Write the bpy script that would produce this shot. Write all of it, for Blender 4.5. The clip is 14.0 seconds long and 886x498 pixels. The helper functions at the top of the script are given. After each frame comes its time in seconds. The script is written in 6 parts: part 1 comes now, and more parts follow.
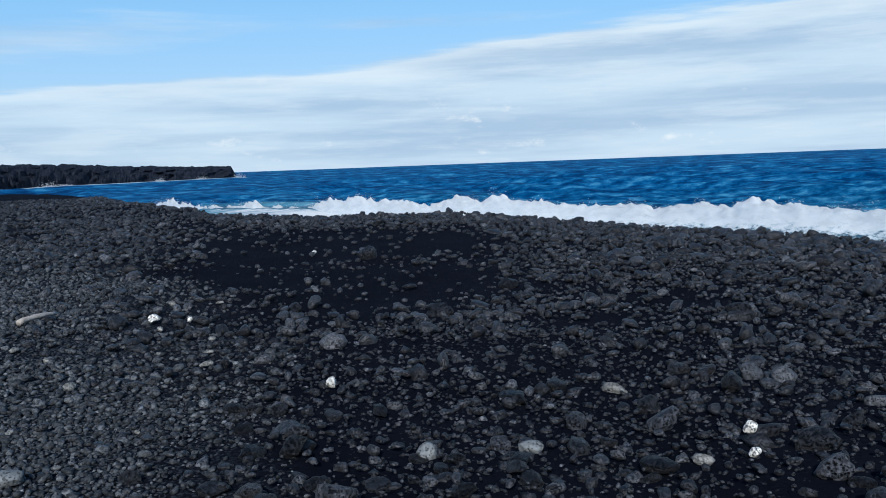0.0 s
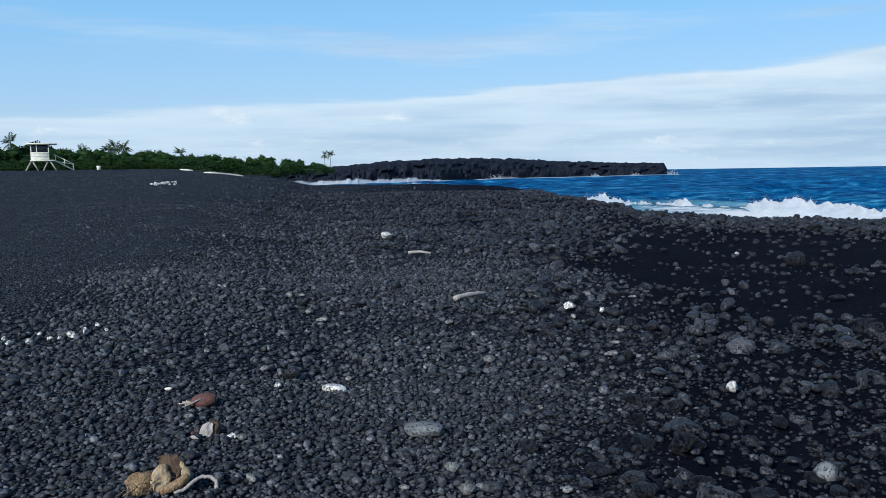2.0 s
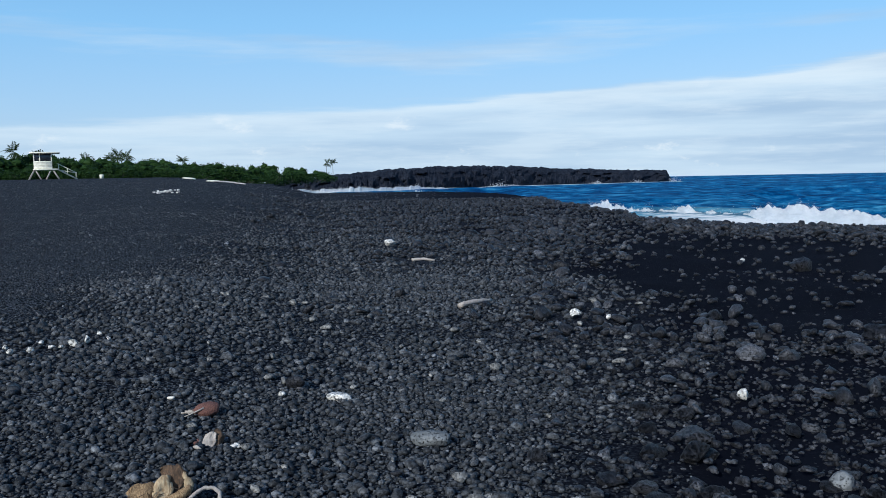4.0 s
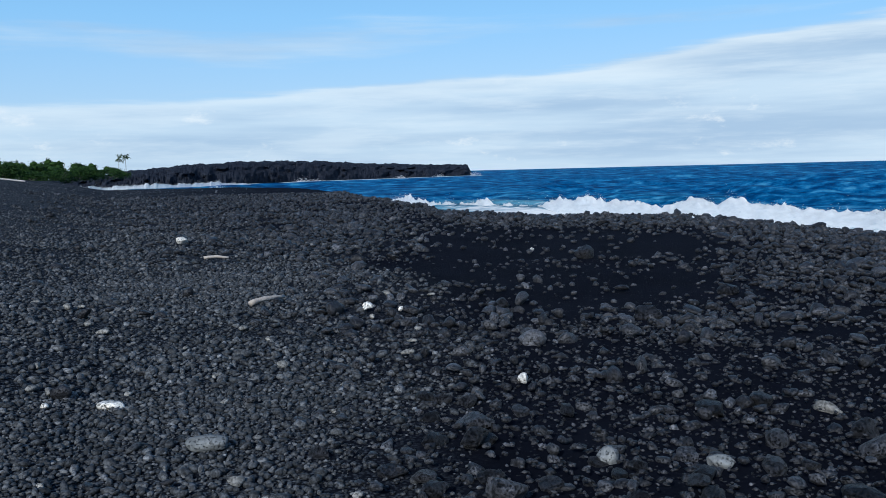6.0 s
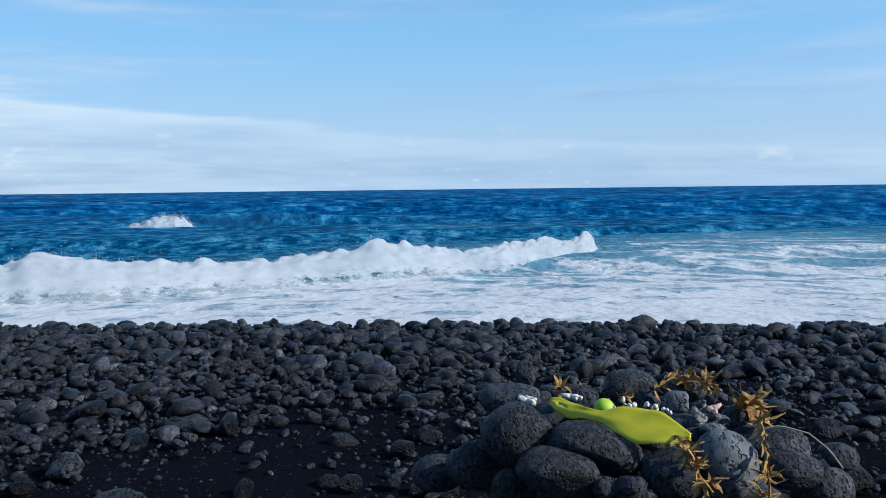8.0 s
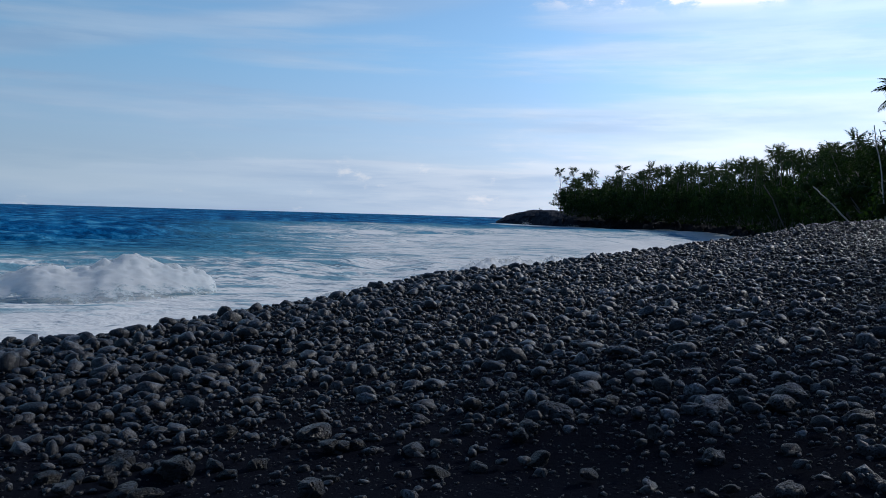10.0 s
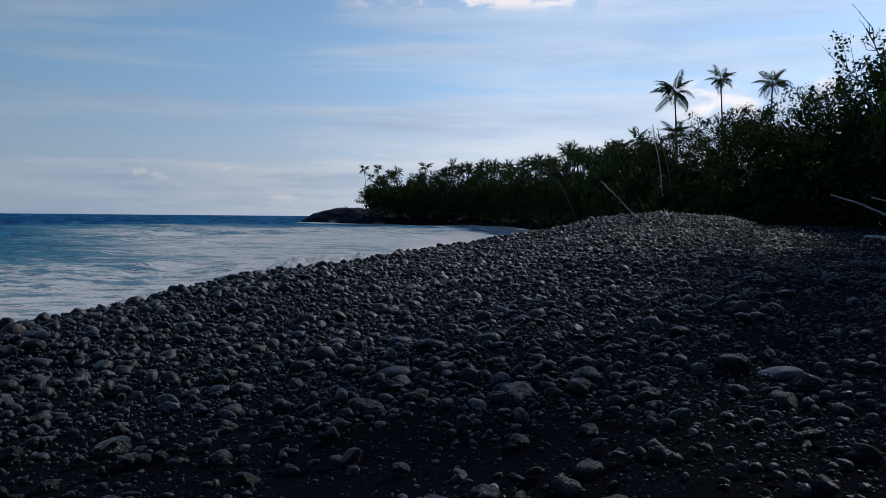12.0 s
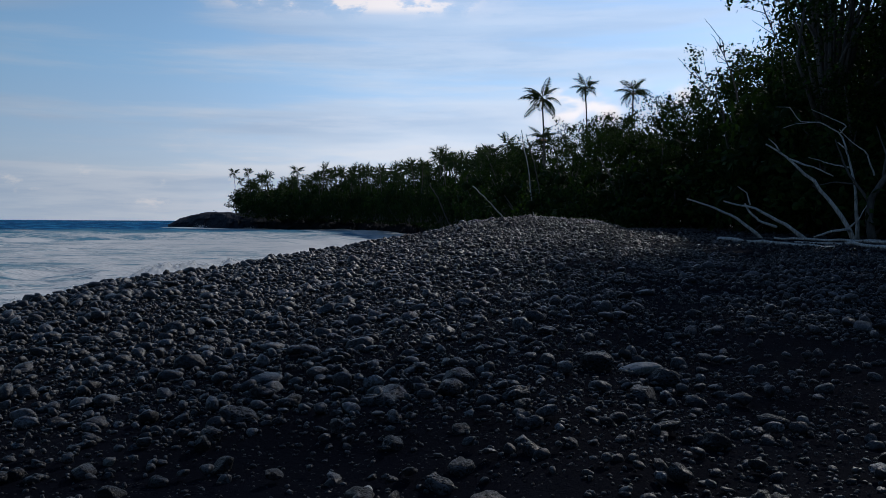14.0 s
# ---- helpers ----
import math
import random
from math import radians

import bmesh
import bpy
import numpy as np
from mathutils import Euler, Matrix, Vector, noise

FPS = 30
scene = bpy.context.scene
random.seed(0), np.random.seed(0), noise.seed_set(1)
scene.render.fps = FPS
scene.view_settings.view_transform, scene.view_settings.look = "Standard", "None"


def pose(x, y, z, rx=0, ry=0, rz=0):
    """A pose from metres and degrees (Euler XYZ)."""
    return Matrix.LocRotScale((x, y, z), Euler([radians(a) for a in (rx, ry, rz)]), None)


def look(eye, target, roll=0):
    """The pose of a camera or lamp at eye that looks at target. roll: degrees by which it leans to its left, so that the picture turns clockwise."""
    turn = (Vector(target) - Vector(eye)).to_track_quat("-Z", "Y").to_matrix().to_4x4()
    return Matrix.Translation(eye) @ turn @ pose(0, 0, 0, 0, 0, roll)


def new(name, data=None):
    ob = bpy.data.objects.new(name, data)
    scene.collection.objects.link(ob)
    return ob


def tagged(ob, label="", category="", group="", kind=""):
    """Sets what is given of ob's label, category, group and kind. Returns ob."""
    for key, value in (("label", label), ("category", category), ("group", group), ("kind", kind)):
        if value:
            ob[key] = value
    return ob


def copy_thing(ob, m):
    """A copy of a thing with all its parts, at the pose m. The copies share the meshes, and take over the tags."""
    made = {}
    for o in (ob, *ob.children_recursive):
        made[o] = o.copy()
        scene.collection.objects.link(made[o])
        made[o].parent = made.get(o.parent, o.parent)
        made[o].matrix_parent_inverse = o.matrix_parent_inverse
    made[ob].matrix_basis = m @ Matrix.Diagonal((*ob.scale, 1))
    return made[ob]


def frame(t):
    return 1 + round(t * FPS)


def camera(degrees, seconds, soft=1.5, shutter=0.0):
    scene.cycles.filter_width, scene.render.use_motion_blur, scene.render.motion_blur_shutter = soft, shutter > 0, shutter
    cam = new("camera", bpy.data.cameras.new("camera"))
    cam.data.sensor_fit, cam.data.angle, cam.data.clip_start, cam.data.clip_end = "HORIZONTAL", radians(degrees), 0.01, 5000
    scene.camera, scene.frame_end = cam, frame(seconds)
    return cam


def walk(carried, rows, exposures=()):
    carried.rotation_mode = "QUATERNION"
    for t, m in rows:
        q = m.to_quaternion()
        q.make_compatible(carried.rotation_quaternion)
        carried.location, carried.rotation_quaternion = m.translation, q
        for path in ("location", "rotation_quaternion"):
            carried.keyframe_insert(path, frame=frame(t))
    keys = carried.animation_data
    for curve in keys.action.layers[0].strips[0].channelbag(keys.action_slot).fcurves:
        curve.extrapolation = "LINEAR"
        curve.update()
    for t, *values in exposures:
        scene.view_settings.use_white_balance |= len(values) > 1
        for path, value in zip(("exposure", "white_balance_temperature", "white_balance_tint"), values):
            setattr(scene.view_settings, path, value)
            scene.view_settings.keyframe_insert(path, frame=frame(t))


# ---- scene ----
# ======== camera and walk ========
cam = camera(53.41, 14.0, soft=0.45)
walk(cam, [
    (0.0, pose(-0.171, 0.127, 1.595, 84.48, 2.11, 0.00)),
    (0.5, pose(-0.112, 0.098, 1.591, 84.88, 1.51, 13.34)),
    (1.0, pose(-0.028, 0.037, 1.590, 84.87, 0.45, 21.66)),
    (1.5, pose(-0.009, 0.013, 1.594, 84.63, 0.34, 26.01)),
    (2.0, pose(0.000, 0.000, 1.600, 85.00, 0.87, 27.54)),
    (2.5, pose(-0.032, -0.006, 1.602, 85.26, 0.91, 26.92)),
    (3.0, pose(-0.077, 0.026, 1.587, 85.58, 1.08, 26.83)),
    (3.2, pose(-0.080, 0.032, 1.586, 85.55, 1.08, 27.10)),
    (4.2, pose(-0.050, 0.070, 1.582, 85.50, 1.05, 27.70)),
    (5.3, pose(0.000, 0.128, 1.577, 85.25, 1.06, 27.50)),
    (5.5, pose(0.014, 0.140, 1.575, 84.95, 1.11, 25.19)),
    (6.0, pose(0.062, 0.199, 1.560, 84.91, 1.40, 15.09)),
    (6.5, pose(0.100, 0.282, 1.563, 85.33, 1.32, -5.76)),
    (7.0, pose(0.133, 0.379, 1.532, 85.72, 1.21, -28.79)),
    (7.5, pose(0.236, 0.377, 1.522, 85.82, 0.87, -55.41)),
    (8.0, pose(0.347, 0.336, 1.516, 86.08, 0.66, -77.94)),
    (8.3, pose(0.302, 0.258, 1.540, 86.07, 0.22, -88.63)),
    (8.5, pose(0.335, 0.211, 1.541, 86.04, 0.04, -94.55)),
    (9.0, pose(0.266, 0.099, 1.549, 86.97, -0.74, -109.53)),
    (9.2, pose(0.274, 0.072, 1.537, 87.37, -1.36, -117.36)),
    (9.6, pose(0.278, 0.068, 1.536, 87.70, -1.70, -128.60)),
    (10.1, pose(0.282, 0.064, 1.534, 87.80, -1.55, -136.40)),
    (10.7, pose(0.287, 0.060, 1.532, 87.70, -1.20, -141.60)),
    (11.3, pose(0.290, 0.058, 1.531, 87.75, -0.95, -144.70)),
    (11.5, pose(0.291, 0.056, 1.531, 87.84, -0.85, -146.07)),
    (12.0, pose(0.298, 0.040, 1.528, 87.89, -0.53, -147.74)),
    (12.5, pose(0.269, 0.069, 1.541, 87.99, -0.19, -148.08)),
    (13.0, pose(0.279, 0.030, 1.535, 87.95, 0.31, -149.34)),
    (13.5, pose(0.257, 0.037, 1.538, 88.04, 0.50, -154.95)),
    (14.0, pose(0.264, 0.086, 1.530, 88.21, -0.32, -155.97)),
], exposures=[(0.0, 0.0, 6200.0, 6.0), (8.9, 0.0, 6100.0, 6.0), (9.2, -0.12, 6100.0, 7.0), (9.7, -0.4, 6200.0, 8.0), (10.4, -0.75, 6500.0, 10.0), (11.3, -1.0, 6600.0, 10.0), (14.0, -1.0, 6600.0, 10.0)])

# ======== sky, sun ========
SUN_AZ, SUN_EL = -185.5, 30.0      # degrees left of +y, degrees up
sun_way = Vector((-math.sin(radians(SUN_AZ)) * math.cos(radians(SUN_EL)), math.cos(radians(SUN_AZ)) * math.cos(radians(SUN_EL)), math.sin(radians(SUN_EL))))
sun = new("sun", bpy.data.lights.new("sun", "SUN"))
sun.data.energy, sun.data.angle, sun.data.color = 4.7, radians(1.5), (1.0, 0.98, 0.95)
sun.matrix_world = look((0, 0, 60), tuple(Vector((0, 0, 60)) - sun_way))


class Nodes:
    """A short way to write node trees."""

    def __init__(self, tree):
        self.tree = tree
        tree.nodes.clear()

    def put(self, node, socket, value):
        s = node.inputs[socket]
        if isinstance(value, bpy.types.NodeSocket):
            self.tree.links.new(value, s)
        else:
            s.default_value = value

    def math(self, op, a, b=0.0, c=0.0):
        n = self.tree.nodes.new("ShaderNodeMath")
        n.operation = op
        for i, v in enumerate((a, b, c)):
            self.put(n, i, v)
        return n.outputs[0]

    def step(self, v, lo, hi, a=0.0, b=1.0):
        n = self.tree.nodes.new("ShaderNodeMapRange")
        n.interpolation_type = "SMOOTHSTEP"
        for i, w in enumerate((v, lo, hi, a, b)):
            self.put(n, i, w)
        return n.outputs[0]

    def mix(self, f, a, b, blend="MIX"):
        n = self.tree.nodes.new("ShaderNodeMix")
        n.data_type, n.blend_type = "RGBA", blend
        self.put(n, 0, f), self.put(n, 6, a), self.put(n, 7, b)
        return n.outputs[2]

    def noise(self, vec, scale, detail=3.0, rough=0.55):
        n = self.tree.nodes.new("ShaderNodeTexNoise")
        if vec is not None:
            self.put(n, "Vector", vec)
        self.put(n, "Scale", scale), self.put(n, "Detail", detail), self.put(n, "Roughness", rough)
        return n.outputs["Fac"]

    def voronoi(self, vec, scale, feature="F1"):
        n = self.tree.nodes.new("ShaderNodeTexVoronoi")
        n.feature = feature
        if vec is not None:
            self.put(n, "Vector", vec)
        self.put(n, "Scale", scale)
        return n.outputs["Distance"]

    def ramp(self, v, stops):
        n = self.tree.nodes.new("ShaderNodeValToRGB")
        self.put(n, 0, v)
        e = n.color_ramp.elements
        while len(e) < len(stops):
            e.new(0.5)
        for el, (p, c) in zip(e, stops):
            el.position, el.color = p, c if len(c) == 4 else (*c, 1)
        return n.outputs[0]

    def combine(self, x, y, z):
        n = self.tree.nodes.new("ShaderNodeCombineXYZ")
        for i, v in enumerate((x, y, z)):
            self.put(n, i, v)
        return n.outputs[0]


def grey(v):
    return (v, v, v, 1)


world = bpy.data.worlds.new("sky")
scene.world = world
world.use_nodes = True
N = Nodes(world.node_tree)
wt = world.node_tree
coord = wt.nodes.new("ShaderNodeTexCoord").outputs["Generated"]
sep = wt.nodes.new("ShaderNodeSeparateXYZ")
wt.links.new(coord, sep.inputs[0])
# bearing from the middle of the sea view (seam behind), 0 to 1 for +115 to -245 degrees
MID = radians(-65)
cx, sx = math.cos(MID), math.sin(MID)
right = N.math("ADD", N.math("MULTIPLY", sep.outputs[0], cx), N.math("MULTIPLY", sep.outputs[1], sx))
ahead = N.math("SUBTRACT", N.math("MULTIPLY", sep.outputs[1], cx), N.math("MULTIPLY", sep.outputs[0], sx))
az = N.math("ARCTAN2", right, ahead)                        # radians to the right of the sea view
lookup = N.math("MULTIPLY_ADD", az, 1 / (2 * math.pi), 0.5)
up = sep.outputs[2]


def at_bearing(deg):
    return (radians(-65) - radians(deg)) / (2 * math.pi) + 0.5


sky = wt.nodes.new("ShaderNodeTexSky")
sky.sky_type, sky.sun_disc = "NISHITA", False
sky.sun_elevation, sky.sun_rotation = radians(SUN_EL), math.atan2(sun_way.x, sun_way.y)
sky.air_density, sky.dust_density, sky.ozone_density = 1.0, 0.6, 1.6
blue = N.mix(1.0, sky.outputs[0], (0.10, 0.105, 0.125, 1), "MULTIPLY")
grade = N.ramp(up, [(0.0, (0.50, 0.66, 0.84)), (0.07, (0.42, 0.64, 0.90)), (0.17, (0.28, 0.60, 0.95)), (0.42, (0.10, 0.27, 0.58)), (1.0, (0.045, 0.12, 0.30))])
blue = N.mix(0.72, blue, grade)
streak = N.combine(N.math("MULTIPLY", az, 2.2), N.math("MULTIPLY", up, 24.0), 3.1)
puff = N.combine(N.math("MULTIPLY", az, 13.0), N.math("MULTIPLY", up, 26.0), 1.7)
n_streak = N.noise(streak, 1.0, 6.0, 0.55)
n_puff = N.noise(puff, 1.4, 7.0, 0.6)
n_soft = N.noise(N.combine(N.math("MULTIPLY", az, 3.0), N.math("MULTIPLY", up, 42.0), 8.3), 1.0, 5.0, 0.5)
# top of the cloud bank over the sea, as sine of elevation
top = N.ramp(lookup, [(at_bearing(d), grey(v)) for d, v in ((75, 0.06), (45, 0.075), (26, 0.095), (8, 0.115), (-8, 0.145), (-25, 0.165), (-38, 0.155), (-50, 0.115), (-62, 0.085), (-80, 0.06), (-115, 0.05), (-140, 0.075), (-185, 0.07))])
edge = N.math("ADD", N.math("SUBTRACT", top, up), N.math("MULTIPLY", N.math("SUBTRACT", n_streak, 0.5), 0.11))
bank = N.step(edge, -0.006, 0.011)
rim = N.math("MULTIPLY", bank, N.step(edge, 0.034, 0.006, 0.0, 0.55))
bank_thin = N.ramp(lookup, [(at_bearing(d), grey(v)) for d, v in ((75, 0.55), (30, 0.8), (0, 0.95), (-40, 0.95), (-60, 0.75), (-80, 0.5), (-112, 0.5), (-128, 0.8), (-185, 0.8))])
bank = N.math("MULTIPLY", bank, bank_thin)
more = N.ramp(lookup, [(at_bearing(d), grey(v)) for d, v in ((75, 0.0), (-100, 0.02), (-135, 0.12), (-185, 0.20))])
wisps = N.math("MULTIPLY", N.step(N.math("ADD", n_streak, more), 0.52, 0.74), N.step(up, 0.5, 0.08, 0.03, 0.65))
haze = N.step(up, 0.09, -0.01, 0.0, 0.8)
# one long streak that climbs to the right over the sea
line_ = N.math("MULTIPLY_ADD", N.math("SUBTRACT", az, 0.558), 0.167, 0.13)
off_ = N.math("ABSOLUTE", N.math("SUBTRACT", up, N.math("ADD", line_, N.math("MULTIPLY", N.math("SUBTRACT", n_streak, 0.5), 0.03))))
climb = N.math("MULTIPLY", N.step(off_, 0.020, 0.003, 0.0, 0.55), N.math("MULTIPLY", N.step(az, 0.45, 0.75), N.step(az, 1.4, 1.0)))
cover = N.math("MAXIMUM", N.math("MAXIMUM", N.math("MAXIMUM", bank, wisps), haze), climb)
cloud_col = N.mix(N.step(n_soft, 0.32, 0.70), (0.43, 0.57, 0.75, 1), (0.63, 0.76, 0.89, 1))
n_fine = N.noise(N.combine(N.math("MULTIPLY", az, 7.0), N.math("MULTIPLY", up, 55.0), 4.4), 1.0, 6.0, 0.6)
cloud_col = N.mix(N.step(n_fine, 0.42, 0.68, 0.0, 0.45), cloud_col, (0.80, 0.88, 0.95, 1))
cloud_col = N.mix(rim, cloud_col, (0.84, 0.91, 0.96, 1))
cloud_col = N.mix(1.0, cloud_col, N.ramp(lookup, [(at_bearing(d), c) for d, c in ((60, (1, 1, 1)), (-45, (1, 1, 1)), (-78, (0.78, 0.87, 0.99)), (-118, (0.78, 0.87, 0.99)), (-140, (1, 1, 1)))]), "MULTIPLY")
puffs = N.math("MULTIPLY", N.step(n_puff, 0.60, 0.74), N.step(up, 0.13, 0.04, 0.0, 0.6))
# bright broken clouds over the point
high = N.math("MULTIPLY", N.step(N.math("ABSOLUTE", N.math("SUBTRACT", up, 0.243)), 0.028, 0.008), N.math("MULTIPLY", N.step(az, 1.25, 1.42), N.step(az, 1.72, 1.55)))
low_ = N.math("MULTIPLY", N.step(N.math("ABSOLUTE", N.math("SUBTRACT", up, 0.128)), 0.03, 0.01), N.math("MULTIPLY", N.step(az, 1.66, 1.72), N.step(az, 1.90, 1.84)))
bright = N.math("MULTIPLY", N.math("MAXIMUM", high, low_), N.step(n_puff, 0.42, 0.58, 0.0, 0.9))
cover = N.math("MAXIMUM", cover, bright)
puffs = N.math("MAXIMUM", puffs, bright)
cloud_col = N.mix(puffs, cloud_col, (0.98, 0.98, 0.98, 1))
glow = N.ramp(lookup, [(at_bearing(d), (v * (0.265 if v > 1.3 else 0.25), v * 0.25, v * (0.255 if v > 1.3 else 0.25))) for d, v in ((112, 1.1), (85, 1.0), (-100, 1.0), (-116, 1.05), (-138, 1.38), (-152, 1.85), (-190, 2.35), (-215, 1.6), (-240, 1.2))])
glow.node.color_ramp.interpolation = "B_SPLINE"
glow = N.mix(1.0, glow, (4.0, 4.0, 4.0, 1), "MULTIPLY")
sky_col = N.mix(1.0, N.mix(cover, blue, cloud_col), glow, "MULTIPLY")
below = N.step(up, -0.002, -0.02)
sky_col = N.mix(below, sky_col, (0.10, 0.16, 0.22, 1))
bg = wt.nodes.new("ShaderNodeBackground")
wt.links.new(sky_col, bg.inputs[0])
bg.inputs[1].default_value = 1.0
wt.links.new(bg.outputs[0], wt.nodes.new("ShaderNodeOutputWorld").inputs[0])

# ======== materials ========


def material(name):
    m = bpy.data.materials.new(name)
    m.use_nodes = True
    n = Nodes(m.node_tree)
    out, bsdf = m.node_tree.nodes.new("ShaderNodeOutputMaterial"), m.node_tree.nodes.new("ShaderNodeBsdfPrincipled")
    m.node_tree.links.new(bsdf.outputs[0], out.inputs[0])
    return m, n, bsdf


def coords(n, which="Object"):
    return n.tree.nodes.new("ShaderNodeTexCoord").outputs[which]


def island(n):
    return n.tree.nodes.new("ShaderNodeNewGeometry").outputs["Random Per Island"]


def own(n):
    return n.tree.nodes.new("ShaderNodeObjectInfo").outputs["Random"]


def relief(n, bsdf, height, strength, distance):
    b = n.tree.nodes.new("ShaderNodeBump")
    n.put(b, "Strength", strength), n.put(b, "Distance", distance), n.put(b, "Height", height)
    n.put(bsdf, "Normal", b.outputs[0])


def rock_material(name, dark, light, pores=0.6, grain=90.0, single=False, rough=0.72, pale=0.94, unit=1.0, hole=(0.10, 0.24), gloss=0.14, mottle=(0.7, 1.25), bump=0.010):
    """Basalt: dark, vesicular, each stone of its own shade; a few pale ones."""
    m, n, b = material(name)
    v = coords(n)
    r = own(n) if single else island(n)
    shade = n.ramp(r, [(0.0, dark), (0.55, tuple(a * 0.7 + c * 0.3 for a, c in zip(dark, light))), (pale, light), (min(pale + 0.03, 1.0), tuple(min(1, c * 1.6) for c in light))])
    grain = grain * unit
    mott = n.noise(v, 9.0 * unit, 4.0)
    col = n.mix(n.step(mott, 0.3, 0.75, 0.0, 0.55), shade, n.mix(1.0, shade, (2.4, 2.3, 2.2, 1), "MULTIPLY"))
    speck = n.step(n.noise(v, 42.0 * unit, 4.0, 0.65), 0.40, 0.62, *mottle)
    col = n.mix(1.0, col, n.combine(speck, speck, speck), "MULTIPLY")
    holes = n.math("MULTIPLY", n.step(n.noise(v, grain * 0.8, 2.0, 0.5), 0.34, 0.44), n.step(n.voronoi(v, grain * 0.55), *hole))
    fine = n.noise(v, grain * 1.7, 5.0, 0.7)
    where = n.step(n.noise(v, 5.0 * unit, 2.0), 0.25, 0.5)
    pit = n.math("MULTIPLY", n.math("SUBTRACT", 1.0, holes), n.math("MULTIPLY", where, pores))
    col = n.mix(n.math("MULTIPLY", pit, 0.92), col, tuple(c * 0.35 for c in dark) + (1,))
    n.put(b, "Base Color", col)
    n.put(b, "Roughness", n.step(fine, 0.2, 0.8, rough - 0.14, rough + 0.14))
    n.put(b, "Specular IOR Level", gloss)
    coarse = n.noise(v, grain * 0.22, 3.0, 0.5)
    relief(n, b, n.math("ADD", n.math("MULTIPLY", coarse, 1.0), n.math("SUBTRACT", n.math("MULTIPLY", fine, 0.5), n.math("MULTIPLY", pit, 2.4))), 1.0, bump)
    return m


MAT_COBBLE = rock_material("basalt_cobble", (0.0108, 0.0113, 0.0138), (0.043, 0.0445, 0.050), 0.9, 95.0, False, 0.42, 0.95, 1.0, (0.12, 0.26), 0.22, (0.55, 1.4), 0.010)
MAT_COBBLE_ONE = rock_material("basalt_cobble_single", (0.0108, 0.0113, 0.0138), (0.041, 0.0425, 0.049), 1.0, 95.0, True, 0.42, 0.94, 0.15, (0.16, 0.34), 0.22, (0.55, 1.4), 0.07)
MAT_GRAVEL = rock_material("basalt_gravel", (0.0190, 0.0212, 0.0245), (0.068, 0.072, 0.078), 0.2, 160.0, False, 0.5, 0.982, 1.0, (0.1, 0.24), 0.10, (0.5, 1.5), 0.005)
MAT_PITTED = rock_material("pitted_lava", (0.034, 0.035, 0.038), (0.060, 0.061, 0.064), 1.0, 165.0, True, 0.55, 1.0, 1.0, (0.26, 0.42), 0.2, (0.6, 1.4), 0.008)
MAT_SMOOTH = rock_material("smooth_basalt", (0.032, 0.035, 0.041), (0.072, 0.075, 0.084), 0.8, 100.0, True, 0.55, 1.0, 1.0, (0.12, 0.22))
MAT_GREY = rock_material("grey_basalt", (0.095, 0.102, 0.106), (0.130, 0.138, 0.142), 0.8, 75.0, True, 0.6, 1.0, 1.0, (0.10, 0.2), 0.2, (0.85, 1.1), 0.005)
MAT_PALE = rock_material("pale_stone", (0.11, 0.11, 0.107), (0.19, 0.187, 0.178), 0.4, 90.0, True, 0.7, 1.0)
MAT_CORAL = rock_material("white_coral", (0.38, 0.37, 0.345), (0.56, 0.55, 0.52), 0.9, 60.0, True, 0.8, 1.0)

MAT_SAND, n, b = material("black_sand")
v = coords(n)
gravel_at = n.tree.nodes.new("ShaderNodeAttribute")
gravel_at.attribute_name = "gravel"
ga = gravel_at.outputs["Fac"]
big, small = n.noise(v, 0.7, 4.0), n.noise(v, 190.0, 3.0, 0.8)
col = n.mix(n.step(big, 0.3, 0.7), (0.0036, 0.0043, 0.0078, 1), (0.0064, 0.0077, 0.0130, 1))
grit = n.step(n.voronoi(v, 34.0), 0.30, 0.16)
pick = n.step(n.noise(v, 13.0, 2.0), 0.52, 0.62)
col = n.mix(n.math("MULTIPLY", grit, pick), col, (0.07, 0.072, 0.075, 1))
col = n.mix(n.step(small, 0.35, 0.75, 0, 0.6), col, (0.0088, 0.0104, 0.0158, 1))
cells = n.voronoi(v, 36.0)
bits = n.mix(n.step(n.noise(v, 40.0, 2.0), 0.3, 0.7), (0.039, 0.0455, 0.0545, 1), (0.165, 0.185, 0.210, 1))
bits = n.mix(n.step(cells, 0.25, 0.6), bits, (0.0095, 0.0115, 0.0150, 1))
n.put(b, "Base Color", n.mix(ga, col, bits))
n.put(b, "Roughness", 0.95)
n.put(b, "Specular IOR Level", 0.012)
relief(n, b, n.math("ADD", small, n.math("SUBTRACT", n.math("MULTIPLY", n.noise(v, 22.0, 4.0, 0.6), 2.2), n.math("MULTIPLY", n.math("MULTIPLY", cells, ga), 3.5))), 0.8, 0.02)

MAT_LAVA, n, b = material("lava_cliff")
v = coords(n)
rough_n = n.noise(v, 0.25, 8.0, 0.7)
# the lava colour is lifted towards blue to stand in for haze
n.put(b, "Base Color", n.mix(n.step(rough_n, 0.35, 0.7), (0.012, 0.0145, 0.022, 1), (0.028, 0.032, 0.043, 1)))
n.put(b, "Roughness", 0.9)
n.put(b, "Specular IOR Level", 0.06)
relief(n, b, rough_n, 1.0, 2.5)

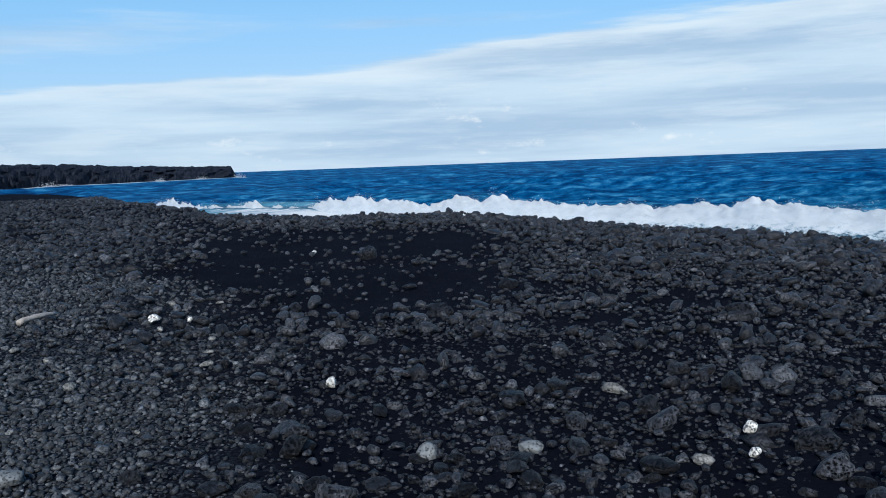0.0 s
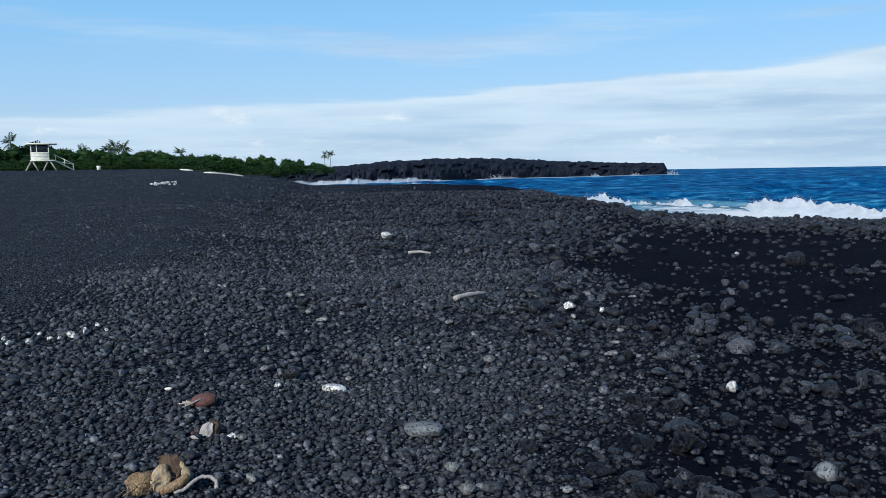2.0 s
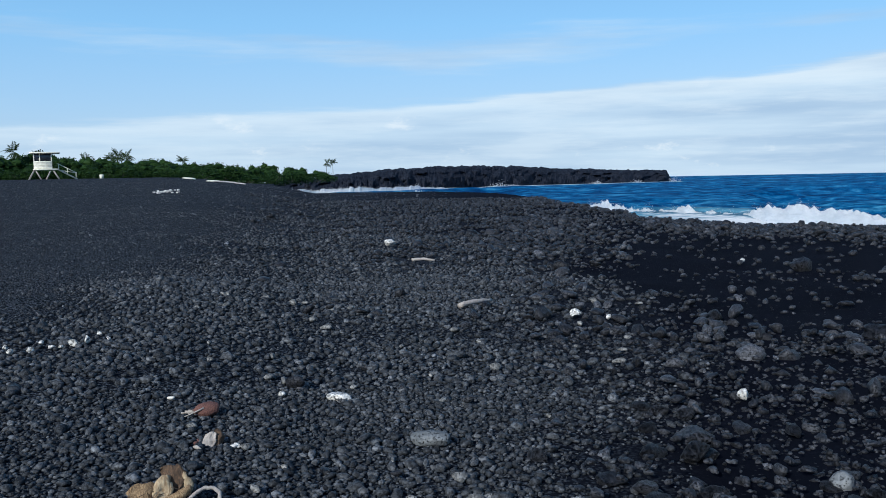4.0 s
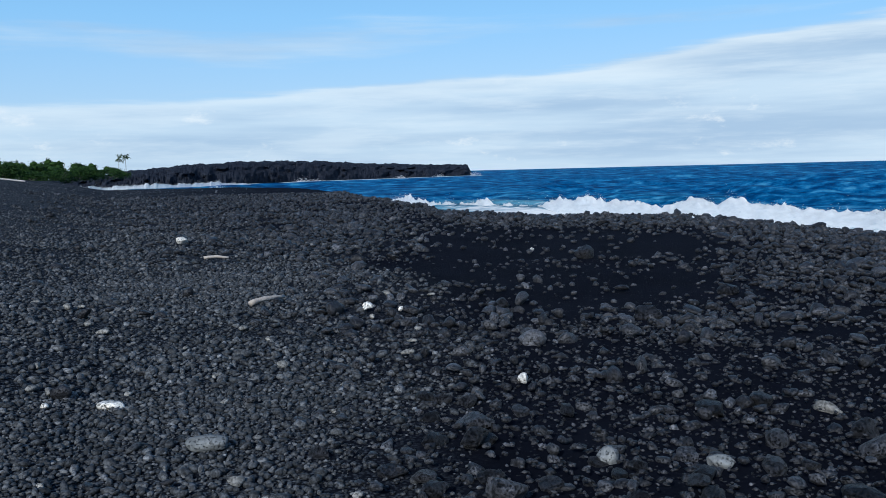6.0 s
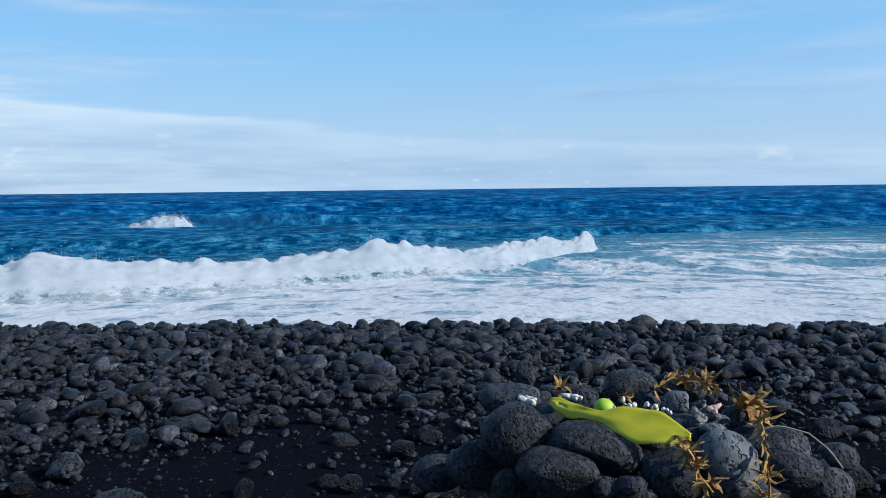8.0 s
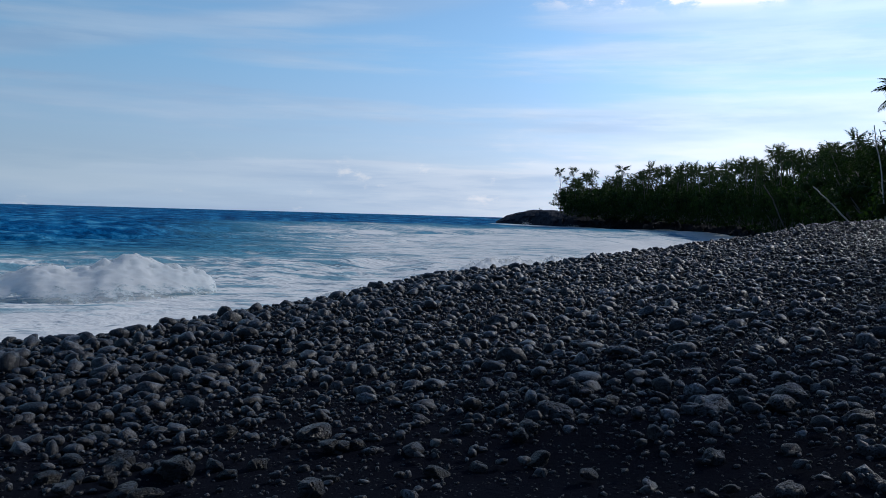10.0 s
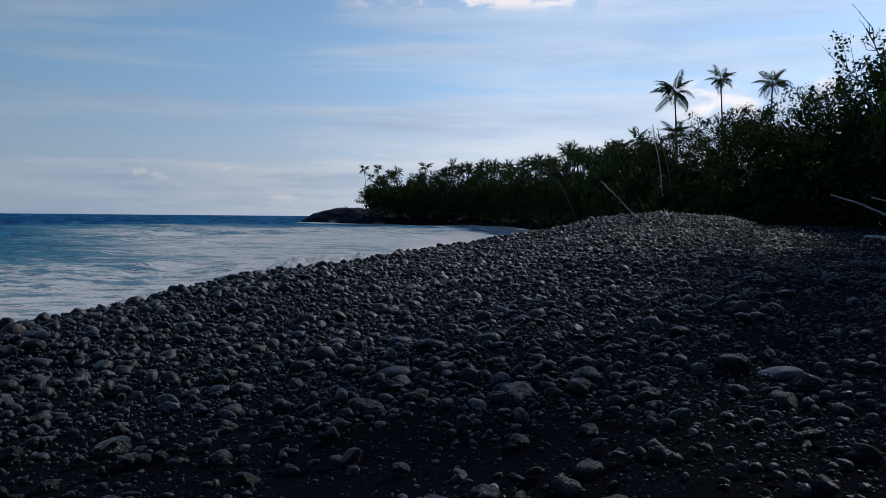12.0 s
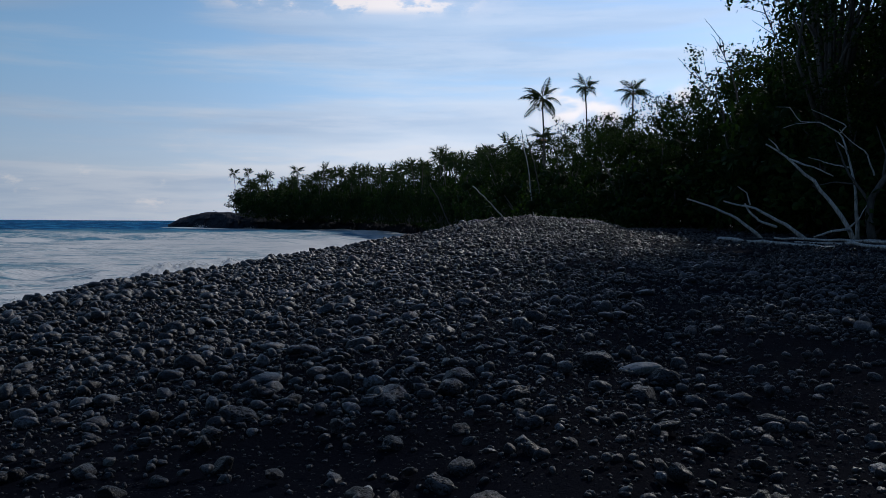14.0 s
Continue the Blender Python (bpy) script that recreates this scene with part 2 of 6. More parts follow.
MAT_SEA, n, b = material("sea_water")
v = coords(n)
foam_at = n.tree.nodes.new("ShaderNodeAttribute")
foam_at.attribute_name = "foam"
fa = foam_at.outputs["Fac"]
warp = n.tree.nodes.new("ShaderNodeVectorMath")
warp.operation = "ADD"
flow = n.tree.nodes.new("ShaderNodeAttribute")
flow.attribute_name = "flow"
n.put(warp, 0, flow.outputs["Vector"])
wn = n.tree.nodes.new("ShaderNodeTexNoise")
n.put(wn, "Vector", v), n.put(wn, "Scale", 0.35), n.put(wn, "Detail", 3.0)
ws = n.tree.nodes.new("ShaderNodeVectorMath")
ws.operation = "SCALE"
n.put(ws, 0, wn.outputs["Color"]), n.put(ws, "Scale", 3.0)
n.put(warp, 1, ws.outputs[0])
lace = n.voronoi(warp.outputs[0], 0.55, "DISTANCE_TO_EDGE")
lace2 = n.voronoi(warp.outputs[0], 1.7, "DISTANCE_TO_EDGE")
web = n.math("ADD", n.math("MULTIPLY", n.step(lace, 0.24, 0.0), 0.5), n.math("MULTIPLY", n.step(lace2, 0.2, 0.0), 0.15))
sp = n.tree.nodes.new("ShaderNodeSeparateXYZ")
n.put(sp, 0, flow.outputs["Vector"])
out_ = n.math("LOGARITHM", sp.outputs[1], 2.71828)
fine_ = n.math("MULTIPLY", n.math("POWER", sp.outputs[1], -0.5), -500.0)
drift = n.math("MULTIPLY", n.math("SUBTRACT", n.noise(v, 0.02, 3.0), 0.5), 1.6)
cloudy = n.noise(n.combine(n.math("MULTIPLY", sp.outputs[0], 1.5), n.math("MULTIPLY_ADD", out_, 17.0, drift), 2.0), 1.0, 6.0, 0.62)
foam = n.step(n.math("ADD", n.math("MULTIPLY", fa, 1.15), n.math("MULTIPLY", n.math("ADD", web, n.math("MULTIPLY_ADD", cloudy, 1.9, -0.45)), 0.66)), 1.16, 1.64)
foam = n.math("MULTIPLY", foam, n.step(fa, 0.02, 0.2))
# wavelets longer along the wave than across: lit crests painted light blue, troughs dark
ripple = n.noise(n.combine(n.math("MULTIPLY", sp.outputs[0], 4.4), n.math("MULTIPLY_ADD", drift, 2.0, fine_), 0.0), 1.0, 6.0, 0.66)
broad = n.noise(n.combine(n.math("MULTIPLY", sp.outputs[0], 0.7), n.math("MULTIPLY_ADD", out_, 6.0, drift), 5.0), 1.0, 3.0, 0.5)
wave_light = n.math("MULTIPLY_ADD", n.math("SUBTRACT", broad, 0.5), 0.28, ripple)
deep = n.ramp(wave_light, [(0.39, (0.0018, 0.034, 0.105)), (0.49, (0.0042, 0.073, 0.188)), (0.57, (0.013, 0.132, 0.280)), (0.68, (0.065, 0.260, 0.410))])
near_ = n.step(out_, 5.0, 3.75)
deep = n.mix(n.math("MULTIPLY", near_, 0.65), deep, n.ramp(wave_light, [(0.42, (0.004, 0.062, 0.120)), (0.52, (0.020, 0.145, 0.220)), (0.61, (0.090, 0.280, 0.350))]))
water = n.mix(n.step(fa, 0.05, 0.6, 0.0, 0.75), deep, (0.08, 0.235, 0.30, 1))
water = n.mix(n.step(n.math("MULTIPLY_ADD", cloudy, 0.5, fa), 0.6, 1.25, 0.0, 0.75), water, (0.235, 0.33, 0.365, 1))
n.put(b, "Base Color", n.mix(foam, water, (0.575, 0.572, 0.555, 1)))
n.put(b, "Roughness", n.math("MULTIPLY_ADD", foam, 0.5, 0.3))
# almost no mirror: the sky's reflection is in the painted wavelet tones
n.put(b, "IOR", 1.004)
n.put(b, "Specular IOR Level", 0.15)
chop = n.math("ADD", n.math("MULTIPLY", n.noise(v, 0.16, 5.0, 0.62), 2.2), n.math("MULTIPLY", n.noise(v, 0.9, 5.0, 0.65), 0.55))
relief(n, b, n.math("ADD", n.math("MULTIPLY", chop, n.step(fa, 0.2, 0.9, 1.0, 0.35)), n.math("MULTIPLY", foam, 0.12)), 0.8, 0.8)

def lit_through(n, b, col, share, cover=None):
    """Foam is full of air: part of the light goes through it, and where it thins out it leaves gaps."""
    back = n.tree.nodes.new("ShaderNodeBsdfTranslucent")
    n.put(back, "Color", col)
    blend = n.tree.nodes.new("ShaderNodeMixShader")
    n.put(blend, 0, share)
    n.tree.links.new(b.outputs[0], blend.inputs[1])
    n.tree.links.new(back.outputs[0], blend.inputs[2])
    last = blend
    if cover is not None:
        gap = n.tree.nodes.new("ShaderNodeBsdfTransparent")
        last = n.tree.nodes.new("ShaderNodeMixShader")
        n.put(last, 0, cover)
        n.tree.links.new(gap.outputs[0], last.inputs[1])
        n.tree.links.new(blend.outputs[0], last.inputs[2])
    n.tree.links.new(last.outputs[0], next(q for q in n.tree.nodes if q.type == "OUTPUT_MATERIAL").inputs[0])


MAT_FOAM, n, b = material("flung_foam")
v = coords(n)
fn = n.noise(v, 1.1, 8.0, 0.65)
col = n.mix(n.step(fn, 0.34, 0.60), (0.58, 0.60, 0.61, 1), (0.72, 0.725, 0.72, 1))
n.put(b, "Base Color", col)
n.put(b, "Roughness", 0.9)
n.put(b, "Specular IOR Level", 0.1)
lit_through(n, b, col, 0.4)

MAT_SURF, n, b = material("rolling_surf")
v = coords(n)
solid = n.tree.nodes.new("ShaderNodeAttribute")
solid.attribute_name = "solid"
mp = n.tree.nodes.new("ShaderNodeMapping")
n.put(mp, "Vector", v), n.put(mp, "Scale", (1.0, 1.0, 2.2))
fn = n.noise(mp.outputs[0], 1.3, 8.0, 0.7)
lacy = n.noise(mp.outputs[0], 1.9, 8.0, 0.72)
white = n.mix(n.step(fn, 0.36, 0.58), (0.78, 0.785, 0.78, 1), (0.88, 0.88, 0.87, 1))
thick = n.step(n.math("ADD", solid.outputs["Fac"], n.math("MULTIPLY", n.math("SUBTRACT", lacy, 0.5), 3.2)), 0.25, 0.75)
col = n.mix(thick, (0.58, 0.64, 0.66, 1), white)
n.put(b, "Base Color", col)
n.put(b, "Roughness", 0.95)
n.put(b, "Specular IOR Level", 0.05)
cover = n.step(n.math("ADD", solid.outputs["Fac"], n.math("MULTIPLY", n.math("SUBTRACT", lacy, 0.5), 3.4)), -0.05, 0.4)
lit_through(n, b, col, 0.62, cover)
relief(n, b, n.math("ADD", fn, lacy), 0.3, 0.06)


def leaf_material(name, dark, light, shine=0.55, thin=0.35):
    """Leaves of many greens that let some light through."""
    m, n, b = material(name)
    r = island(n)
    col = n.mix(n.math("MULTIPLY", r, n.noise(coords(n), 0.4, 3.0)), dark + (1,), tuple(c * 1.9 for c in light) + (1,))
    n.put(b, "Base Color", col)
    n.put(b, "Roughness", shine)
    n.put(b, "Specular IOR Level", 0.05)
    back = n.tree.nodes.new("ShaderNodeBsdfTranslucent")
    n.put(back, "Color", n.mix(1.0, col, (1.5, 1.6, 0.7, 1), "MULTIPLY"))
    blend = n.tree.nodes.new("ShaderNodeMixShader")
    n.put(blend, 0, thin)
    n.tree.links.new(b.outputs[0], blend.inputs[1])
    n.tree.links.new(back.outputs[0], blend.inputs[2])
    n.tree.links.new(blend.outputs[0], next(q for q in n.tree.nodes if q.type == "OUTPUT_MATERIAL").inputs[0])
    return m


MAT_LEAF = leaf_material("green_leaves", (0.010, 0.024, 0.008), (0.029, 0.058, 0.015))
MAT_LEAF_NEAR = leaf_material("dark_green_leaves", (0.007, 0.016, 0.005), (0.024, 0.046, 0.010), 0.7, 0.18)
MAT_FROND = leaf_material("palm_fronds", (0.016, 0.030, 0.013), (0.040, 0.062, 0.022), 0.7, 0.15)


def wood_material(name, dark, light, scale=6.0):
    m, n, b = material(name)
    v = coords(n)
    mp = n.tree.nodes.new("ShaderNodeMapping")
    n.put(mp, "Vector", v), n.put(mp, "Scale", (1.0, 1.0, 0.15))
    g = n.noise(mp.outputs[0], scale * 3, 6.0, 0.65)
    s = n.noise(v, scale * 0.4, 3.0)
    n.put(b, "Base Color", n.mix(n.math("MULTIPLY", n.step(g, 0.3, 0.72), n.step(s, 0.2, 0.6, 0.5, 1.0)), dark + (1,), light + (1,)))
    n.put(b, "Roughness", 0.8)
    relief(n, b, g, 0.5, 0.02)
    return m


MAT_BARK = wood_material("grey_bark", (0.032, 0.029, 0.026), (0.10, 0.092, 0.083))
MAT_DRIFT = wood_material("bleached_driftwood", (0.17, 0.155, 0.135), (0.58, 0.55, 0.51))
MAT_STICK = wood_material("weathered_stick", (0.24, 0.205, 0.18), (0.44, 0.39, 0.34), 30.0)
MAT_HUSK = wood_material("coconut_husk", (0.09, 0.045, 0.018), (0.46, 0.31, 0.16), 60.0)
MAT_REDHUSK = wood_material("reddish_husk", (0.05, 0.018, 0.014), (0.20, 0.085, 0.06), 70.0)
MAT_PETAL = wood_material("dried_orange_petals", (0.22, 0.10, 0.025), (0.60, 0.36, 0.10), 60.0)


def plain_material(name, a, c, scale=8.0, rough=0.6):
    m, n, b = material(name)
    g = n.noise(coords(n), scale, 5.0, 0.6)
    n.put(b, "Base Color", n.mix(n.step(g, 0.3, 0.7), a + (1,), c + (1,)))
    n.put(b, "Roughness", rough)
    relief(n, b, g, 0.2, 0.01)
    return m


MAT_WHITE = plain_material("weathered_white_paint", (0.62, 0.58, 0.46), (0.80, 0.76, 0.62), 3.0)
MAT_GLASS = plain_material("dark_window", (0.015, 0.018, 0.022), (0.03, 0.034, 0.04), 3.0, 0.15)
MAT_BALL = plain_material("lime_green_rind", (0.36, 0.52, 0.02), (0.46, 0.62, 0.04), 60.0, 0.45)
MAT_YLEAF = plain_material("yellow_leaf", (0.42, 0.40, 0.012), (0.58, 0.50, 0.020), 9.0, 0.42)
MAT_PINK = plain_material("pink_coral", (0.42, 0.27, 0.22), (0.52, 0.36, 0.30), 40.0, 0.7)
MAT_CORD = plain_material("pale_cord", (0.30, 0.24, 0.15), (0.42, 0.35, 0.22), 60.0, 0.8)
MAT_SHELL = plain_material("bleached_shell", (0.52, 0.48, 0.42), (0.68, 0.64, 0.57), 90.0, 0.55)
MAT_DARKHUSK = wood_material("dark_husk_fibre", (0.03, 0.018, 0.01), (0.14, 0.075, 0.035), 40.0)
MAT_PALEHUSK = wood_material("pale_husk_fibre", (0.22, 0.14, 0.07), (0.52, 0.41, 0.26), 26.0)

# ---- the lie of the land: bearing (degrees left of +y), distance and height of the beach crest, land behind it (1) or sea (0)
CREST = np.array([
    (-200, 55, 1.15, 1), (-176, 55, 1.15, 1), (-167.4, 52, 1.15, 1), (-165.7, 48.6, 1.60, 1), (-161.3, 48, 1.85, 1),
    (-157.8, 42, 1.56, 1), (-154.2, 36.8, 1.0, 0), (-148.7, 28.9, 0.62, 0), (-141.4, 22.4, 0.32, 0), (-134, 18.7, 0.20, 0),
    (-127.5, 14.7, 0.06, 0), (-121, 12.8, 0.0, 0), (-114, 11.3, -0.09, 0), (-95, 10.5, -0.15, 0), (-74, 10.4, -0.17, 0),
    (-55, 11.6, -0.17, 0), (-38, 14.1, -0.15, 0), (-20, 18, -0.04, 0), (-10, 20.5, 0.0, 0), (0, 25, 0.15, 0),
    (9, 26.5, 0.11, 0), (15, 28.6, 0.22, 0), (20, 43, 0.34, 0), (24, 70, 0.46, 0), (28, 79, 0.56, 0), (36, 83, 0.57, 0),
    (38.5, 85, 1.25, 1), (44.7, 90, 2.32, 1), (54, 110, 2.45, 1), (70, 110, 2.4, 1), (100, 60, 1.2, 1), (160, 55, 1.15, 1)])
SEA = -2.4


def bearing(x, y):
    a = np.degrees(np.arctan2(-np.asarray(x, float), np.asarray(y, float)))
    return np.where(a > 160, a - 360, a)


def hashed(i, j, k):
    n = (i * 374761393 + j * 668265263 + k * 2147483647 + 1013904223) & 0x7FFFFFFF
    n = ((n ^ (n >> 13)) * 1274126177) & 0x7FFFFFFF
    return ((n ^ (n >> 16)) & 0xFFFF) / 65535.0


def vnoise(x, y, z=0.0, seed=0):
    """Smooth value noise, 0 to 1, of arrays."""
    x, y, z = np.broadcast_arrays(np.asarray(x, float), np.asarray(y, float), np.asarray(z, float))
    xi, yi, zi = np.floor(x).astype(np.int64), np.floor(y).astype(np.int64), np.floor(z).astype(np.int64)
    fx, fy, fz = x - xi, y - yi, z - zi
    fx, fy, fz = (f * f * (3 - 2 * f) for f in (fx, fy, fz))
    out = 0
    for a in (0, 1):
        for b in (0, 1):
            for c in (0, 1):
                w = (fx if a else 1 - fx) * (fy if b else 1 - fy) * (fz if c else 1 - fz)
                out = out + w * hashed(xi + a + seed * 57, yi + b, zi + c)
    return out


def fbm(x, y, z=0.0, octaves=4, seed=0):
    out, amp, tot = 0, 1.0, 0.0
    for o in range(octaves):
        k = 2.03 ** o
        out, tot = out + amp * vnoise(np.asarray(x) * k, np.asarray(y) * k, np.asarray(z) * k, seed + o), tot + amp
        amp *= 0.5
    return out / tot


def ground_z(x, y):
    x, y = np.asarray(x, float), np.asarray(y, float)
    a, r = bearing(x, y), np.hypot(x, y)
    rc, zc, land = (np.interp(a, CREST[:, 0], CREST[:, i]) for i in (1, 2, 3))
    far = np.where(a < -90, 1.0, np.interp(a, [38, 43, 52], [1.1, 2.2, 2.4]))
    inner = zc * np.clip(r / rc, 0, 1)
    d = np.maximum(r - rc, 0)
    out_land = far + (zc - far) * np.exp(-d / 8)
    out_sea = np.maximum(zc - 0.02 * np.minimum(d, 1) - 0.27 * np.maximum(d - 0.6, 0), -9)
    z = np.where(r <= rc, inner, land * out_land + (1 - land) * out_sea)
    bumps = (fbm(x / 2.6, y / 2.6, 0, 3, 3) - 0.5) * 0.16 * np.clip((rc - r) / 4, 0, 1) * np.clip(r / 3, 0, 1)
    return z + bumps


def gravel_share(x, y):
    """1 on the gravel slope, 0 on the cobbles and sand, ragged between."""
    a, r = bearing(x, y), np.hypot(x, y)
    ragged = fbm(x / 1.5, y / 1.5, 0, 4, 77) - 0.5
    return np.clip((a - (12.5 + 0.68 * np.minimum(r, 30)) + 14 * ragged) / 13 + 0.4, 0, 1) * np.clip((138 - a) / 26 + 2.0 * ragged, 0, 1)


def fan_at(x, y):
    """1 where the stony fan covers the slope, 0 where it gives way to fine grit."""
    a, r = bearing(x, y), np.hypot(x, y)
    edge_ = np.interp(r, [3, 6, 9, 11, 14, 20, 30, 50], [90, 82, 64, 54, 47, 42, 39, 36])
    return np.clip((edge_ - a) / 9 + 0.5 + 2.4 * (fbm(x / 2.0, y / 2.0, 0, 4, 91) - 0.5), 0, 1) * np.clip(1.25 - r / 75, 0.3, 1)


# ======== mesh tools ========


def tri_mesh(name, verts, faces, mat, smooth=True):
    verts, faces = np.ascontiguousarray(verts, np.float32), np.ascontiguousarray(faces, np.int32)
    me = bpy.data.meshes.new(name)
    k = faces.shape[1]
    me.vertices.add(len(verts)), me.loops.add(faces.size), me.polygons.add(len(faces))
    me.vertices.foreach_set("co", verts.ravel())
    me.loops.foreach_set("vertex_index", faces.ravel())
    me.polygons.foreach_set("loop_start", np.arange(0, faces.size, k, dtype=np.int32))
    me.polygons.foreach_set("use_smooth", np.full(len(faces), smooth, bool))
    me.update(calc_edges=True)
    me.materials.append(mat)
    return me


def part(name, me, parent, label=""):
    ob = new(name, me)
    ob.parent = parent
    return tagged(ob, label)


def holder(name, place, label, category, group="", turn=0.0):
    ob = new(name)
    ob.matrix_basis = pose(*place, 0, 0, turn)
    return tagged(ob, label, category, group)


def thing(name, me, m, label, category, group="", kind=""):
    ob = new(name, me)
    ob.matrix_basis = m
    return tagged(ob, label, category, group, kind)


def ico(level):
    bm = bmesh.new()
    bmesh.ops.create_icosphere(bm, subdivisions=level, radius=1.0)
    v = np.array([p.co[:] for p in bm.verts])
    f = np.array([[p.index for p in q.verts] for q in bm.faces])
    bm.free()
    return v, f


ICO = {i: ico(i) for i in (1, 2, 3, 4)}
OCT = (np.array([(1, 0, 0), (-1, 0, 0), (0, 1, 0), (0, -1, 0), (0, 0, 1), (0, 0, -1)], float), np.array([(0, 2, 4), (2, 1, 4), (1, 3, 4), (3, 0, 4), (2, 0, 5), (1, 2, 5), (3, 1, 5), (0, 3, 5)]))


def stone_shape(level, seed, flat=0.6, lump=0.5, cuts=9, craggy=0.55, deep=(0.5, 0.94)):
    """A sea-worn stone: an uneven ellipsoid with a few soft planes and lumps, about 1 across, and its faces."""
    rng = np.random.default_rng(seed)
    v, f = ICO[level][0].copy(), ICO[level][1]
    for _ in range(cuts):
        d = rng.normal(size=3)
        d /= np.linalg.norm(d)
        cut = rng.uniform(*deep)
        over = np.maximum(v @ d - cut, 0)
        v -= over[:, None] * d * 0.85
    for _ in range(5):
        d = rng.normal(size=3)
        d /= np.linalg.norm(d)
        v *= (1 + lump * rng.uniform(-0.3, 0.35) * np.exp(-((v - d) ** 2).sum(1) * 2.2))[:, None]
    if level == 2:
        v *= (1 + craggy * (fbm(v[:, 0] * 1.5 + seed, v[:, 1] * 1.5, v[:, 2] * 1.5, 2, seed) - 0.5))[:, None]
    if level >= 3:
        v *= (1 + craggy * (fbm(v[:, 0] * 1.7 + seed, v[:, 1] * 1.7, v[:, 2] * 1.7, 3, seed) - 0.5))[:, None]
    v *= np.array([0.5, 0.5 * rng.uniform(0.52, 0.86), 0.5 * flat * rng.uniform(0.8, 1.2)])
    return v, f


def scatter_mesh(name, shapes, xyz, size, rng, mat, tilt=0.3, sink=0.25):
    """Many stones in one mesh: each a turned copy of one of the shapes."""
    vs, fs, base = [], [], 0
    which = rng.integers(0, len(shapes), len(xyz))
    for w, (v, f) in enumerate(shapes):
        sel = np.where(which == w)[0]
        if not len(sel):
            continue
        a, tx, ty = rng.uniform(0, 2 * np.pi, len(sel)), rng.normal(0, tilt, len(sel)), rng.normal(0, tilt, len(sel))
        s = size[sel]
        P = v[None] * s[:, None, None]
        c, d = np.cos(tx)[:, None], np.sin(tx)[:, None]
        y, z = P[..., 1] * c - P[..., 2] * d, P[..., 1] * d + P[..., 2] * c
        c, d = np.cos(ty)[:, None], np.sin(ty)[:, None]
        x, z = P[..., 0] * c + z * d, -P[..., 0] * d + z * c
        c, d = np.cos(a)[:, None], np.sin(a)[:, None]
        x, y = x * c - y * d, x * d + y * c
        P = np.stack([x, y, z + (0.30 - sink) * s[:, None]], -1) + xyz[sel][:, None, :]
        vs.append(P.reshape(-1, 3))
        fs.append((f[None] + (base + np.arange(len(sel)) * len(v))[:, None, None]).reshape(-1, 3))
        base += len(sel) * len(v)
    return tri_mesh(name, np.concatenate(vs), np.concatenate(fs), mat)


def tube(path, radii, sides=7, wob=0.0, seed=0):
    """A bent, tapering round bar along a path of points."""
    rng = np.random.default_rng(seed)
    path = np.asarray(path, float)
    t = np.gradient(path, axis=0)
    t /= np.linalg.norm(t, axis=1)[:, None] + 1e-9
    ref = np.array([0.31, 0.17, 0.93]) if abs(t[0, 2]) < 0.8 else np.array([0.9, 0.3, 0.1])
    a = np.cross(t, ref)
    a /= np.linalg.norm(a, axis=1)[:, None]
    b = np.cross(t, a)
    ang = np.arange(sides) * 2 * np.pi / sides
    r = np.asarray(radii, float)[:, None] * (1 + wob * rng.normal(size=(len(path), sides)))
    v = path[:, None] + a[:, None] * (np.cos(ang) * r)[..., None] + b[:, None] * (np.sin(ang) * r)[..., None]
    n = len(path)
    i, j = np.meshgrid(np.arange(n - 1), np.arange(sides), indexing="ij")
    k = (j + 1) % sides
    q = np.stack([i * sides + j, i * sides + k, (i + 1) * sides + k, (i + 1) * sides + j], -1).reshape(-1, 4)
    f = np.concatenate([q[:, [0, 1, 2]], q[:, [0, 2, 3]]])
    v = np.concatenate([v.reshape(-1, 3), path[[0, -1]]])
    e0, e1 = n * sides, n * sides + 1
    caps = [(e0, (s + 1) % sides, s) for s in range(sides)] + [(e1, (n - 1) * sides + s, (n - 1) * sides + (s + 1) % sides) for s in range(sides)]
    return v, np.concatenate([f, np.array(caps)])


def box(x0, y0, z0, x1, y1, z1, bevel=0.02):
    bm = bmesh.new()
    bmesh.ops.create_cube(bm, size=1)
    for p in bm.verts:
        p.co = Vector((x0 if p.co.x < 0 else x1, y0 if p.co.y < 0 else y1, z0 if p.co.z < 0 else z1))
    bmesh.ops.bevel(bm, geom=bm.edges[:], offset=bevel, segments=1, affect="EDGES")
    bmesh.ops.triangulate(bm, faces=bm.faces[:])
    bm.verts.index_update()
    v, f = np.array([p.co[:] for p in bm.verts]), np.array([[p.index for p in q.verts] for q in bm.faces])
    bm.free()
    return v, f


def join(shapes):
    vs, fs, base = [], [], 0
    for v, f in shapes:
        vs.append(v), fs.append(np.asarray(f) + base)
        base += len(v)
    return np.concatenate(vs), np.concatenate(fs)


def polar(az, r):
    a = np.radians(az)
    return -np.sin(a) * r, np.cos(a) * r


